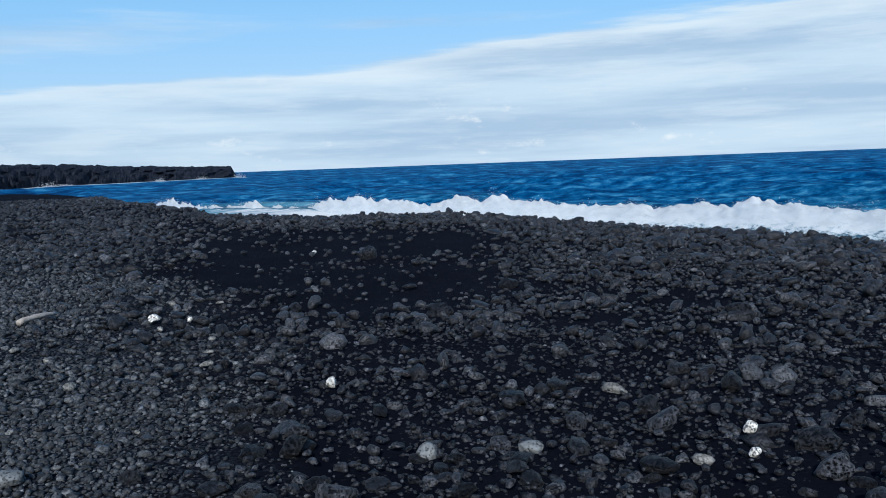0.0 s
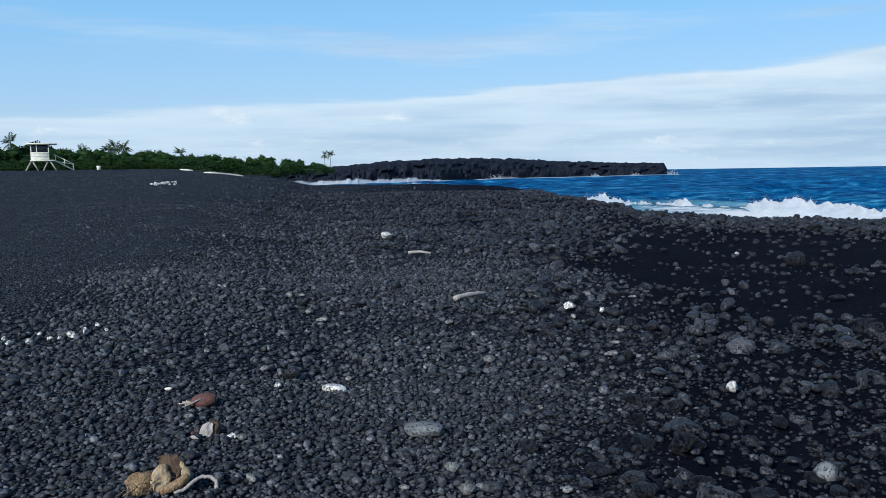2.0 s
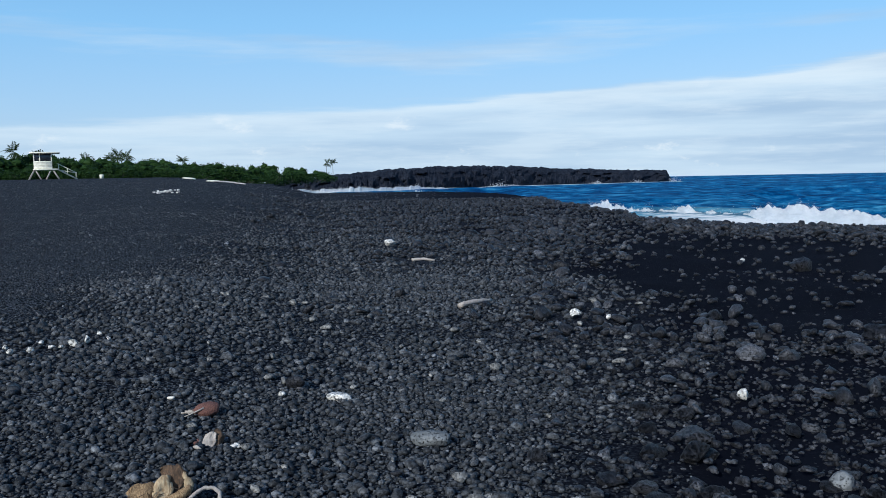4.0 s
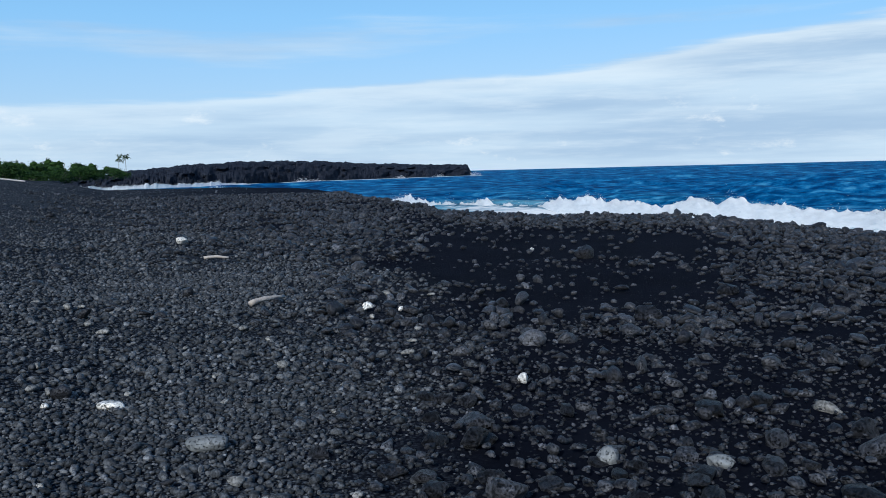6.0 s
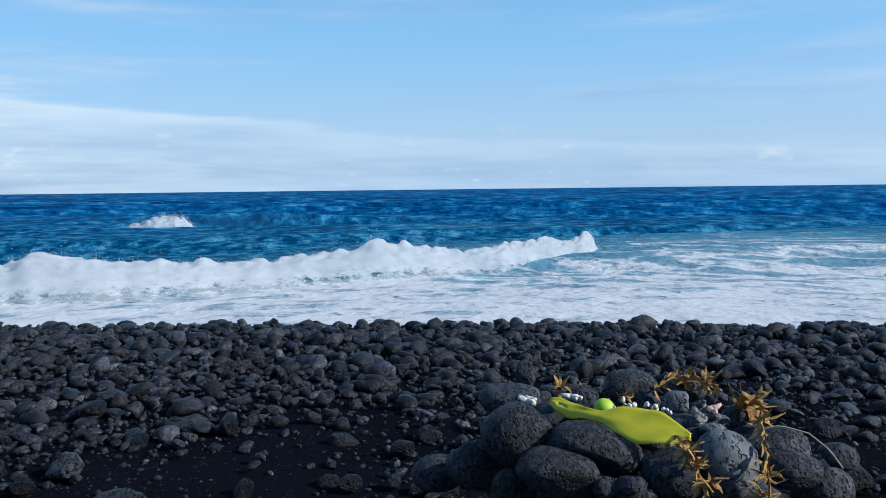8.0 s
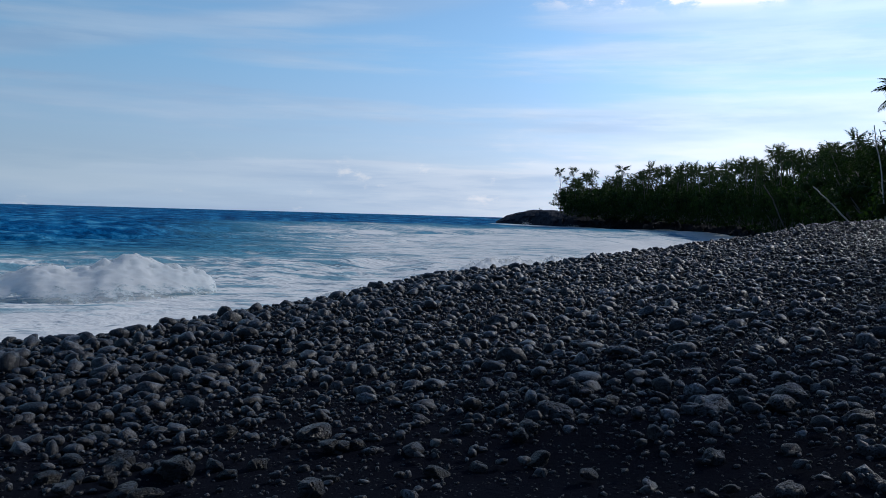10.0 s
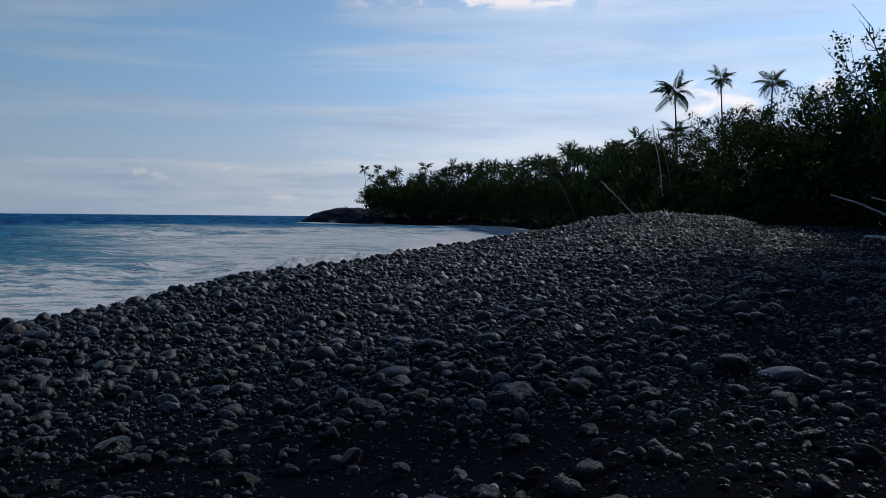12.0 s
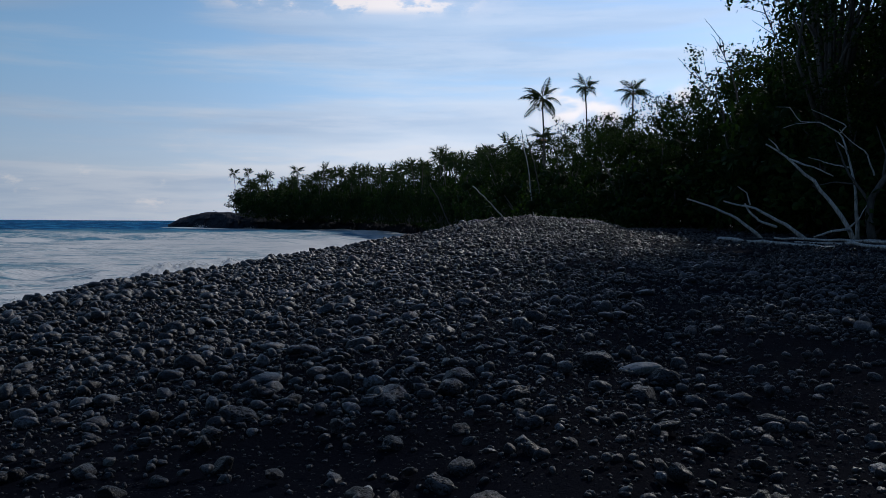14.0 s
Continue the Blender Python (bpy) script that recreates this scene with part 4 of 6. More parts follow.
def thicket(seed, w, h, leaves, leaf, mat, label, group):
    """A low, dense bush without a clear trunk: a few stems and leaves."""
    rng = np.random.default_rng(seed)
    base = holder("bush", (0, 0, 0), label, "bush", group)
    blobs = [(rng.uniform(-0.45, 0.45) * w, rng.uniform(-0.3, 0.3) * w, h * rng.uniform(0.25, 0.75), w * 0.26, w * 0.24, h * 0.3) for _ in range(8)]
    blobs.append((0, 0, h * 0.3, w * 0.5, w * 0.35, h * 0.36))
    stems = [tube([(rng.uniform(-0.2, 0.2) * w, 0, -0.2), (b_[0] * 0.7, b_[1] * 0.7, b_[2] * 0.6), b_[:3]], [0.09, 0.06, 0.02], 5, 0.05, seed) for b_ in blobs[:6]]
    part("trunk", tri_mesh("trunk", *join(stems), MAT_BARK), base)
    part("crown", tri_mesh("crown", *leaf_cloud(blobs, leaves, leaf, seed + 9, 0.55, 0.3), mat, False), base)
    return base


rng = np.random.default_rng(11)
# the green wood behind the sand on the far side of the bay
far_kinds = [broadleaf(200 + i, 6.0, 8.0, 1500, 0.20, MAT_LEAF, "tree", "spreading green shore tree behind the black sand", "trees behind the sand", 0.12, 9, 0.85) for i in range(4)]
LEFT_TOP = np.array([(34.0, 0.5), (36, 0.78), (38.5, 1.05), (43, 1.25), (46, 1.6), (48, 1.6), (51, 1.8), (56, 1.9), (62, 1.9)])
for row, count in ((0, 26), (1, 26), (2, 24)):
    for k in range(count):
        a = 35.0 + (61 - 35.0) * (k + rng.uniform(0.2, 0.8)) / count
        r_ = np.interp(a, [35, 40, 44, 61], [330, 270, 180, 165]) + row * 12 + rng.uniform(-5, 5)
        x, y = polar(a, r_)
        z = float(ground_z(x, y)) if a > 41 else np.interp(a, [35, 41], [2.6, 1.2])
        h = (1.6 + r_ * math.tan(radians(np.interp(a, LEFT_TOP[:, 0], LEFT_TOP[:, 1])))) - z
        h = max(h * rng.uniform(0.85, 1.12) * (0.85 + 0.1 * row), 2.0)
        put_tree(far_kinds[(k + row) % 4], float(x), float(y), float(z) - 0.1, rng.uniform(0, 360), max(h / 6.2, 0.75 * rng.uniform(0.8, 1.2)), h / 6.2)
hedge = [thicket(240 + i, 9.0, 3.0, 900, 0.20, MAT_LEAF, "low green shrubs along the edge of the far wood", "shrubs behind the sand") for i in range(3)]
for k in range(48):
    a = 34.5 + 27 * (k + rng.uniform(0.2, 0.8)) / 48
    r_ = np.interp(a, [34.5, 38, 40, 44, 61], [320, 290, 250, 172, 156]) + rng.uniform(-3, 3)
    x, y = polar(a, r_)
    z = float(ground_z(x, y)) if a > 41 else np.interp(a, [35, 41], [2.0, 0.9])
    s = r_ / 190 * rng.uniform(0.8, 1.2) * np.interp(a, [34.5, 39], [0.35, 1.0])
    put_tree(hedge[k % 3], float(x), float(y), z - 0.2, rng.uniform(0, 360), s, s * rng.uniform(0.8, 1.2))
# unseen trees added behind the walker: close the beach inland and block sky light
for row in range(2):
    for k in range(19):
        a = 70 + 93 * (k + rng.uniform(0.25, 0.75)) / 19
        r_ = np.interp(a, [70, 90, 163], [80, 54, 46]) + row * 9 + rng.uniform(-1.5, 1.5)
        x, y = polar(a, r_)
        s = rng.uniform(1.45, 1.7)
        put_tree(far_kinds[(k + row) % 4], float(x), float(y), float(ground_z(x, y)) - 0.1, rng.uniform(0, 360), s * 1.2, rng.uniform(1.7, 2.2))
for p in far_kinds + hedge:
    remove_thing(p)

far_palm = [palm(300 + i, 8.0, 0.8, 3.3, "coconut palm rising above the far green wood", "palms above the far wood", n=17, blades=15) for i in range(3)]
for i, (a, el, r_) in enumerate(((53.32, 2.26, 190), (49.53, 1.70, 215), (48.36, 1.80, 230), (47.9, 1.95, 225), (47.45, 1.9, 232), (34.77, 0.95, 330), (35.2, 0.8, 335), (55.5, 2.3, 190), (44.0, 1.25, 240))):
    x, y = polar(a, r_)
    z = 2.0 if a > 40 else 3.0
    h = 1.6 + r_ * math.tan(radians(el)) - z - 0.7
    put_tree(far_palm[i % 3], float(x), float(y), z, i * 77.0, max(0.7, h / 8.0))
for p in far_palm:
    remove_thing(p)

# palms of the point across the bay
point_kinds = [palm(320 + i, 15.0, 1.6, 3.3, "tall coconut palm in the grove on the lava point", "palms on the point", n=20, blades=9) for i in range(5)]
POINT = np.array([(-160, 135, 5.7, 1.0), (-157.5, 170, 5.1, 1.2), (-155, 225, 4.55, 2.0), (-150, 320, 3.75, 3.2), (-147, 365, 3.5, 3.6), (-144, 405, 3.1, 4.6), (-142.4, 430, 2.2, 5.4)])
for row in range(5):
    for k in range(52):
        a = -161 + 18.3 * (k + rng.uniform(0, 1)) / 52
        r_, el, z = (np.interp(a, POINT[:, 0], POINT[:, i]) for i in (1, 2, 3))
        r_ = r_ + 6 + row * 16 + rng.uniform(-6, 6)
        h = (1.6 + (r_ - row * 10) * math.tan(radians(el * rng.uniform(0.5, 0.99)))) - z - 1.0
        x, y = polar(a, r_)
        put_tree(point_kinds[(k * 3 + row) % 5], float(x), float(y), z - 0.5, rng.uniform(0, 360), h / 15.0 * rng.uniform(0.95, 1.05), h / 15.0)
for a, el, r_ in ((-142.75, 3.1, 440), (-143.5, 3.15, 430), (-143.1, 2.6, 430), (-141.4, 0.68, 480)):
    x, y = polar(a, r_)
    h = 1.6 + r_ * math.tan(radians(el)) - 5.3
    put_tree(point_kinds[0], float(x), float(y), 4.6, a * 50, h / 15.0 * (0.8 if h > 8 else 1.4), h / 15.0)
for p in point_kinds:
    remove_thing(p)
under = [thicket(340 + i, 14, 8, 1300, 0.32, MAT_LEAF_NEAR, "dark undergrowth beneath the palms", "undergrowth under the palms") for i in range(3)]
for row in range(3):
    for k in range(30):
        a = -160 + 16.7 * (k + rng.uniform(0.2, 0.8)) / 30
        r_, el, z = (np.interp(a, POINT[:, 0], POINT[:, i]) for i in (1, 2, 3))
        r_ = r_ + 3 + row * 20 + rng.uniform(-3, 6)
        x, y = polar(a, r_)
        put_tree(under[k % 3], float(x), float(y), z - 0.6, rng.uniform(0, 360), r_ / 330 * 1.15, ((1.6 + r_ * math.tan(radians(el))) - z) / 8.0 * rng.uniform(0.5, 0.66) * (1 + 0.1 * row))
for p in under:
    remove_thing(p)

# the near wood at the back of the beach
near_kinds = [broadleaf(400 + i, 11.0, 9.0, 6400, 0.12, MAT_LEAF_NEAR, "tree", "tall dark leafy tree at the back of the beach", "trees at the back of the beach", 0.22, 9, 0.0) for i in range(4)]
NEAR = np.array([(-196, 46, 15), (-183, 47, 13.5), (-177.5, 51, 13.0), (-175.4, 55, 12.4), (-173.2, 59, 10.6), (-171.9, 62, 9.8), (-170.6, 58, 9.0), (-166.6, 64, 8.8), (-164.3, 82, 7.8), (-162.5, 100, 8.2), (-159.6, 130, 6.4), (-157.3, 175, 4.8), (-154.5, 235, 3.2)])
for row, count in ((0, 15), (1, 13), (2, 11)):
    for k in range(count):
        a = -195 + 40 * (k + rng.uniform(0.25, 0.75)) / count
        r_, el = (np.interp(a, NEAR[:, 0], NEAR[:, i]) for i in (1, 2))
        r_ = r_ + row * 9 + rng.uniform(-2, 2)
        h = (1.6 + r_ * math.tan(radians(el))) - 1.0
        h *= (0.70, 0.82, 0.90)[row] * rng.uniform(0.84, 1.06)
        x, y = polar(a, r_)
        put_tree(near_kinds[(k + 2 * row) % 4], float(x), float(y), float(ground_z(x, y)) - 0.1, rng.uniform(0, 360), h / 11.3 * rng.uniform(0.9, 1.1), h / 11.3)
for p in near_kinds:
    remove_thing(p)
# taller open crowns with sky between; mostly unseen, added to shade the beach
for i, (a, r_, h) in enumerate(((-179.3, 48, 22.0), (-184.0, 46, 24.5), (-189.5, 45, 25.0), (-195.0, 45, 25.0), (-201.0, 46, 24.0), (-182.0, 55, 25.0), (-188.0, 54, 27.0), (-194.0, 54, 27.0))):
    x, y = polar(a, r_)
    p = broadleaf(480 + i, h, 12.5, 12500, 0.135, MAT_LEAF_NEAR, "tree", "tall open-crowned tree, mostly out of view, set to shade the beach", "trees at the back of the beach", 0.25, 16, 0.0, 0.45)
    p.matrix_basis = pose(float(x), float(y), float(ground_z(x, y)) - 0.1, 0, 0, i * 100)
low = [thicket(430 + i, 7.0, 4.2, 1600, 0.17, MAT_LEAF_NEAR, "dense dark bushes at the foot of the wood", "bushes at the foot of the wood") for i in range(3)]
for row in range(2):
    for k in range(20):
        a = -196 + 37.5 * (k + rng.uniform(0.2, 0.8)) / 20
        r_ = np.interp(a, NEAR[:, 0], NEAR[:, 1]) - 2 + row * 4
        x, y = polar(a, r_)
        el = np.interp(a, NEAR[:, 0], NEAR[:, 2])
        s = (1.6 + r_ * math.tan(radians(el))) / 4.6 * rng.uniform(0.36, 0.5)
        put_tree(low[k % 3], float(x), float(y), float(ground_z(x, y)) - 0.1, rng.uniform(0, 360), s, s * (1 + 0.35 * row))
for p in low:
    remove_thing(p)
for i, (x, y, zt, ln, cr) in enumerate(((32.9, -104.2, 16.8, 1.0, 3.4), (30.3, -115.0, 19.9, 2.2, 2.4), (22.1, -101.6, 16.7, 0.5, 2.4), (34.0, -105.5, 12.0, 0.8, 2.6))):
    p = palm(350 + i, zt - 1.0, ln, cr, "tall coconut palm standing above the wood against the sky", "palms above the wood", True, 17, 24)
    p.matrix_basis = pose(x, y, 0.9, 0, 0, i * 70)


def wood_thing(name, lines, mat, label, category, seed, group="", slim=0.8):
    """Bare wood out of bent tapering limbs: the first is the stem, the others branches."""
    stem, *rest = lines
    ob = thing(name, tri_mesh(name, *tube(bend(stem[0], seed), np.interp(np.linspace(0, 1, 12), [0, 1], np.array(stem[1:]) * slim), 9, 0.07, seed), mat), Matrix(), label, category, group)
    for i, q in enumerate(rest):
        part("branch", tri_mesh("branch", *tube(bend(q[0], seed + i + 1), np.interp(np.linspace(0, 1, 12), [0, 1], np.array(q[1:]) * slim), 6, 0.08, seed + i), mat), ob)
    return ob


def bend(points, seed, n=12, amount=0.02):
    """Resample a line of points with small crooks."""
    g = np.random.default_rng(seed)
    p = np.asarray(points, float)
    s = np.concatenate([[0], np.cumsum(np.linalg.norm(np.diff(p, axis=0), axis=1))])
    q = np.stack([np.interp(np.linspace(0, s[-1], n), s, p[:, i]) for i in range(3)], -1)
    q[1:-1] += g.normal(0, amount * s[-1] / 3, (n - 2, 3)) * 0.6
    return q


def grounded(points, lift):
    return [(x, y, float(ground_z(x, y)) + lift) for x, y in points]


wood_thing("driftwood_log", [(grounded([(4.6, -37.2), (3.3, -35.6), (1.8, -33.9), (0.3, -32.3)], 0.06), 0.095, 0.055)], MAT_DRIFT, "long bleached driftwood log lying on black sand", "log", 61, "driftwood")
wood_thing("driftwood_log", [(grounded([(1.7, -36.6), (0.6, -35.0), (-0.4, -33.4), (-1.4, -31.8)], 0.06), 0.055, 0.085)], MAT_DRIFT, "pale driftwood log crossing another on the sand", "log", 62, "driftwood")
wood_thing("driftwood_log", [(grounded([(2.6, -39.2), (1.4, -38.6), (0.1, -38.0), (-1.3, -37.3)], 0.07), 0.05, 0.075)], MAT_DRIFT, "weathered grey driftwood log behind the first", "log", 63, "driftwood")
wood_thing("driftwood_log", [(grounded([(-0.1, -37.6), (-1.4, -36.6), (-2.8, -35.4)], 0.08), 0.055, 0.08)], MAT_DRIFT, "weathered driftwood log near the bushes", "log", 64, "driftwood")
wood_thing("driftwood_branch", [([(3.2, -40.7, 0.85), (4.07, -40.74, 1.6), (4.59, -40.68, 1.93), (5.54, -40.56, 2.33), (6.39, -40.44, 2.61)], 0.10, 0.035)], MAT_DRIFT, "bare bleached branch rising from the driftwood", "branch", 65, "driftwood")
wood_thing("driftwood_branch", [([(1.4, -39.9, 0.85), (2.16, -39.87, 1.47), (2.66, -39.84, 1.71), (3.34, -39.79, 2.14), (4.03, -39.73, 2.31), (4.72, -39.65, 2.48)], 0.12, 0.035),
    ([(2.54, -39.85, 1.37), (3.22, -39.80, 1.61), (3.68, -39.76, 2.04), (3.84, -39.74, 2.38)], 0.08, 0.05), ([(3.62, -39.76, 2.3), (3.76, -39.74, 2.82), (4.15, -39.69, 3.11)], 0.05, 0.02)], MAT_DRIFT, "forked bleached driftwood branch", "branch", 66, "driftwood")
wood_thing("dead_tree", [([(-0.45, -40.9, 0.8), (-0.20, -40.91, 1.39), (0.30, -40.91, 2.27), (1.16, -40.86, 3.36), (1.95, -40.80, 4.10), (2.53, -40.73, 4.64), (3.10, -40.67, 4.97)], 0.14, 0.04),
    ([(2.16, -40.78, 4.30), (1.62, -40.81, 4.09), (1.05, -40.84, 3.89), (0.39, -40.86, 3.54)], 0.07, 0.03), ([(2.53, -40.73, 4.64), (2.71, -40.70, 4.94), (2.99, -40.69, 5.2)], 0.04, 0.02),
    ([(1.10, -39.90, 0.95), (0.45, -39.91, 1.2), (-0.19, -40.4, 1.3), (-0.3, -40.9, 1.2)], 0.05, 0.09), ([(-0.2, -40.9, 1.3), (-0.6, -40.7, 1.7), (-0.9, -40.6, 2.3)], 0.06, 0.02)], MAT_DRIFT, "leaning dead tree with bare forked limbs", "dead tree", 67)
wood_thing("dead_tree", [([(-1.2, -41.3, 0.8), (-1.0, -41.2, 1.8), (-1.1, -41.1, 2.6), (-1.6, -41.0, 3.5), (-2.6, -41.0, 4.2)], 0.24, 0.12),
    ([(-1.03, -41.1, 2.4), (-0.5, -41.0, 3.2), (-0.16, -40.9, 3.7), (0.07, -40.84, 4.3), (0.35, -40.77, 5.1)], 0.09, 0.03), ([(-0.5, -41.0, 3.2), (0.4, -41.0, 3.3), (1.2, -40.8, 3.1)], 0.05, 0.02), ([(-1.5, -41.0, 3.4), (-1.6, -40.8, 4.4), (-1.2, -40.7, 5.6)], 0.07, 0.02)], MAT_BARK, "grey dead trunk with crooked limbs at the wood's edge", "dead tree", 68)
wood_thing("dead_tree", [([(-0.62, -41.95, 0.8), (-0.58, -41.95, 1.58), (-0.47, -41.93, 3.03), (-0.32, -41.89, 3.93), (-0.11, -41.84, 4.71), (0.25, -41.82, 5.06)], 0.13, 0.03),
    ([(-0.11, -41.84, 4.71), (0.15, -41.78, 5.44), (0.92, -41.73, 5.93), (1.85, -41.7, 5.92), (2.48, -41.69, 5.73)], 0.05, 0.015), ([(0.92, -41.73, 5.93), (1.8, -41.7, 6.01), (2.22, -41.61, 6.64), (2.8, -41.57, 6.67)], 0.035, 0.012),
    ([(0.15, -41.78, 5.44), (-0.1, -41.75, 5.76), (0.71, -41.7, 6.19), (1.33, -41.65, 6.51)], 0.04, 0.012), ([(-0.32, -41.89, 3.93), (0.55, -41.88, 4.13), (1.01, -41.86, 4.31), (1.43, -41.85, 4.44)], 0.05, 0.015),
    ([(-1.21, -41.86, 3.6), (-0.86, -41.83, 4.62), (-0.31, -41.81, 5.03), (0.2, -41.76, 5.61)], 0.05, 0.015)], MAT_DRIFT, "bare dead tree with tangled pale twigs before the wood", "dead tree", 71)
for i, (pts, r0, mat) in enumerate((([(28.2, -85.5, 0.9), (28.8, -85.1, 6.8), (29.4, -84.6, 10.8)], 0.09, MAT_DRIFT), ([(26.9, -85.2, 0.9), (27.9, -84.9, 6.5), (28.9, -84.5, 10.4)], 0.08, MAT_BARK), ([(36.6, -101.5, 0.9), (37.7, -101.2, 2.4), (39.3, -100.6, 4.3), (40.9, -99.9, 5.9)], 0.12, MAT_DRIFT), ([(76.5, -174, 1.0), (78.62, -172.93, 6.65), (80.22, -171.98, 9.49)], 0.2, MAT_BARK))):
    wood_thing("dead_palm_trunk", [(pts, r0, r0 * 0.6)], mat, "bare grey palm trunk without a crown", "tree trunk", 80 + i, "bare trunks")
for i, (p0, p1, p2) in enumerate((((5.4, -55, 1.0), (6.5, -54.0, 8.4), (7.9, -53.4, 10.3)), ((4.4, -55, 1.0), (5.8, -53.8, 10.0), (6.7, -53.2, 12.0)), ((2.0, -54, 1.0), (3.2, -51.2, 11.2), (4.0, -50.3, 13.0)))):
    g = np.random.default_rng(90 + i)
    tip = np.array(p2)
    twigs = []
    for k in range(5):
        b0 = np.array(p1) + (tip - np.array(p1)) * g.uniform(0.2, 0.9)
        twigs.append(([b0, b0 + g.normal(0, 0.4, 3) + np.array([0.3, 0.2, 0.35]), b0 + g.normal(0, 0.5, 3) + np.array([0.5, 0.3, 1.0])], 0.035, 0.012))
    wood_thing("dead_tree", [([p0, p1, p2], 0.16, 0.03)] + twigs, MAT_BARK, "dead tree with bare twigs reaching above the leaves", "dead tree", 95 + i, "bare treetops")


# ======== lifeguard tower and things far along the beach ========
def lifeguard_tower():
    x, y = polar(52.0, 122.0)
    z = float(ground_z(x, y))
    t = holder("lifeguard_tower", (float(x), float(y), z - 0.05), "white wooden lifeguard tower on splayed legs with a ramp", "lifeguard tower", turn=52.0)
    # local: +x to the right as seen from the sea end of the beach, -y towards the walker
    part("floor_deck", tri_mesh("floor_deck", *box(-1.15, -1.2, 1.35, 1.75, 1.2, 1.5), MAT_WHITE), t)
    cab = part("cabin", tri_mesh("cabin", *box(-1.05, -1.0, 1.5, 1.05, 1.0, 2.45, 0.03), MAT_WHITE), t, "white boarded cabin")
    part("cabin_glass", tri_mesh("cabin_glass", *box(-0.98, -0.93, 2.45, 0.98, 0.93, 3.4, 0.02), MAT_GLASS), t, "dark window band")
    for px, py in ((-1.0, -0.95), (-0.35, -0.97), (1.0, -0.95), (-1.0, 0.95), (1.0, 0.95)):
        part("post", tri_mesh("post", *box(px - 0.06, py - 0.06, 2.45, px + 0.06, py + 0.06, 3.42, 0.01), MAT_WHITE), t)
    part("roof", tri_mesh("roof", *box(-1.45, -1.45, 3.4, 2.0, 1.45, 3.58, 0.04), MAT_WHITE), t, "flat white overhanging roof")
    for i in range(5):
        part("board", tri_mesh("board", *box(-1.06, -1.02, 1.55 + i * 0.18, 1.06, -1.004, 1.71 + i * 0.18, 0.006), MAT_WHITE), cab)
    for x0, x1 in ((-1.0, -1.75), (-0.9, -0.2), (0.9, 0.25), (1.1, 1.9)):
        for py in (-0.95, 0.95):
            part("leg", tri_mesh("leg", *tube([(x0, py, 1.4), (x1, py * 1.25, 0.02)], [0.085, 0.085], 6), MAT_STICK), t, "brown weathered leg")
    for py in (-1.2, 1.2):
        part("skid", tri_mesh("skid", *box(-1.9, py - 0.07, 0.0, 1.95, py + 0.07, 0.13), MAT_WHITE), t)
    part("ramp", tri_mesh("ramp", *tube([(1.7, 0.4, 1.42), (4.0, 0.4, 0.12)], [0.09, 0.09], 4), MAT_WHITE), t, "sloping boarded ramp")
    for py in (-0.1, 0.9):
        part("handrail", tri_mesh("handrail", *tube([(1.6, py, 2.2), (3.9, py, 0.95)], [0.04, 0.04], 5), MAT_WHITE), t)
        for k in range(3):
            part("rail_post", tri_mesh("rail_post", *tube([(1.8 + k * 1.0, py, 1.35 - k * 0.53), (1.8 + k * 1.0, py, 2.12 - k * 0.53)], [0.04, 0.04], 5), MAT_WHITE), t)
        part("brace", tri_mesh("brace", *tube([(1.8, py, 1.35), (3.8, py, 0.95)], [0.035, 0.035], 5), MAT_WHITE), t)


lifeguard_tower()


def hull(length, width, height):
    v, f = ICO[3][0].copy(), ICO[3][1]
    v = v * np.array([length / 2, width / 2, height])
    v[:, 1] *= np.clip(1.1 - np.abs(v[:, 0] / length * 2) ** 3, 0.1, 1)
    v[:, 2] = np.maximum(v[:, 2], -0.05) + 0.08 * height * np.abs(v[:, 0] / length * 2)
    return v, f


for i, (a, r_, tilt) in enumerate(((43.72, 86, 6), (42.29, 84, 0))):
    x, y = polar(a, r_)
    thing("boat", tri_mesh("boat", *hull(1.25, 0.45, 0.10), MAT_WHITE), pose(float(x), float(y), float(ground_z(x, y)) + 0.05, 0, tilt, a), "small white hull lying low on the black sand", "boat", "white hulls on the sand")
x, y = polar(41.3, 82)
wood_thing("driftwood_log", [(grounded([polar(42.2, 82), polar(41.3, 82), polar(40.3, 81)], 0.08), 0.09, 0.07)], MAT_DRIFT, "pale driftwood log far along the sand", "log", 101)
x, y = polar(48.8, 105)
thing("bin", tri_mesh("bin", *tube([(0, 0, 0), (0, 0, 0.45), (0, 0, 0.5)], [0.2, 0.23, 0.2], 12), MAT_WHITE), pose(float(x), float(y), float(ground_z(x, y))), "small white drum standing on the sand", "bin")

# ======== stones of the beach ========


def jittered(az0, az1, r0, r1, step, rng):
    """Points on a jittered lattice over a sector."""
    n = int(r1 / step) + 1
    g = np.arange(-n, n + 1) * step
    X, Y = np.meshgrid(g, g)
    X = X + rng.uniform(-0.46, 0.46, X.shape) * step
    Y = Y + rng.uniform(-0.46, 0.46, Y.shape) * step
    a, r = bearing(X, Y), np.hypot(X, Y)
    s = (a > az0) & (a < az1) & (r > r0) & (r < r1)
    return X[s], Y[s]


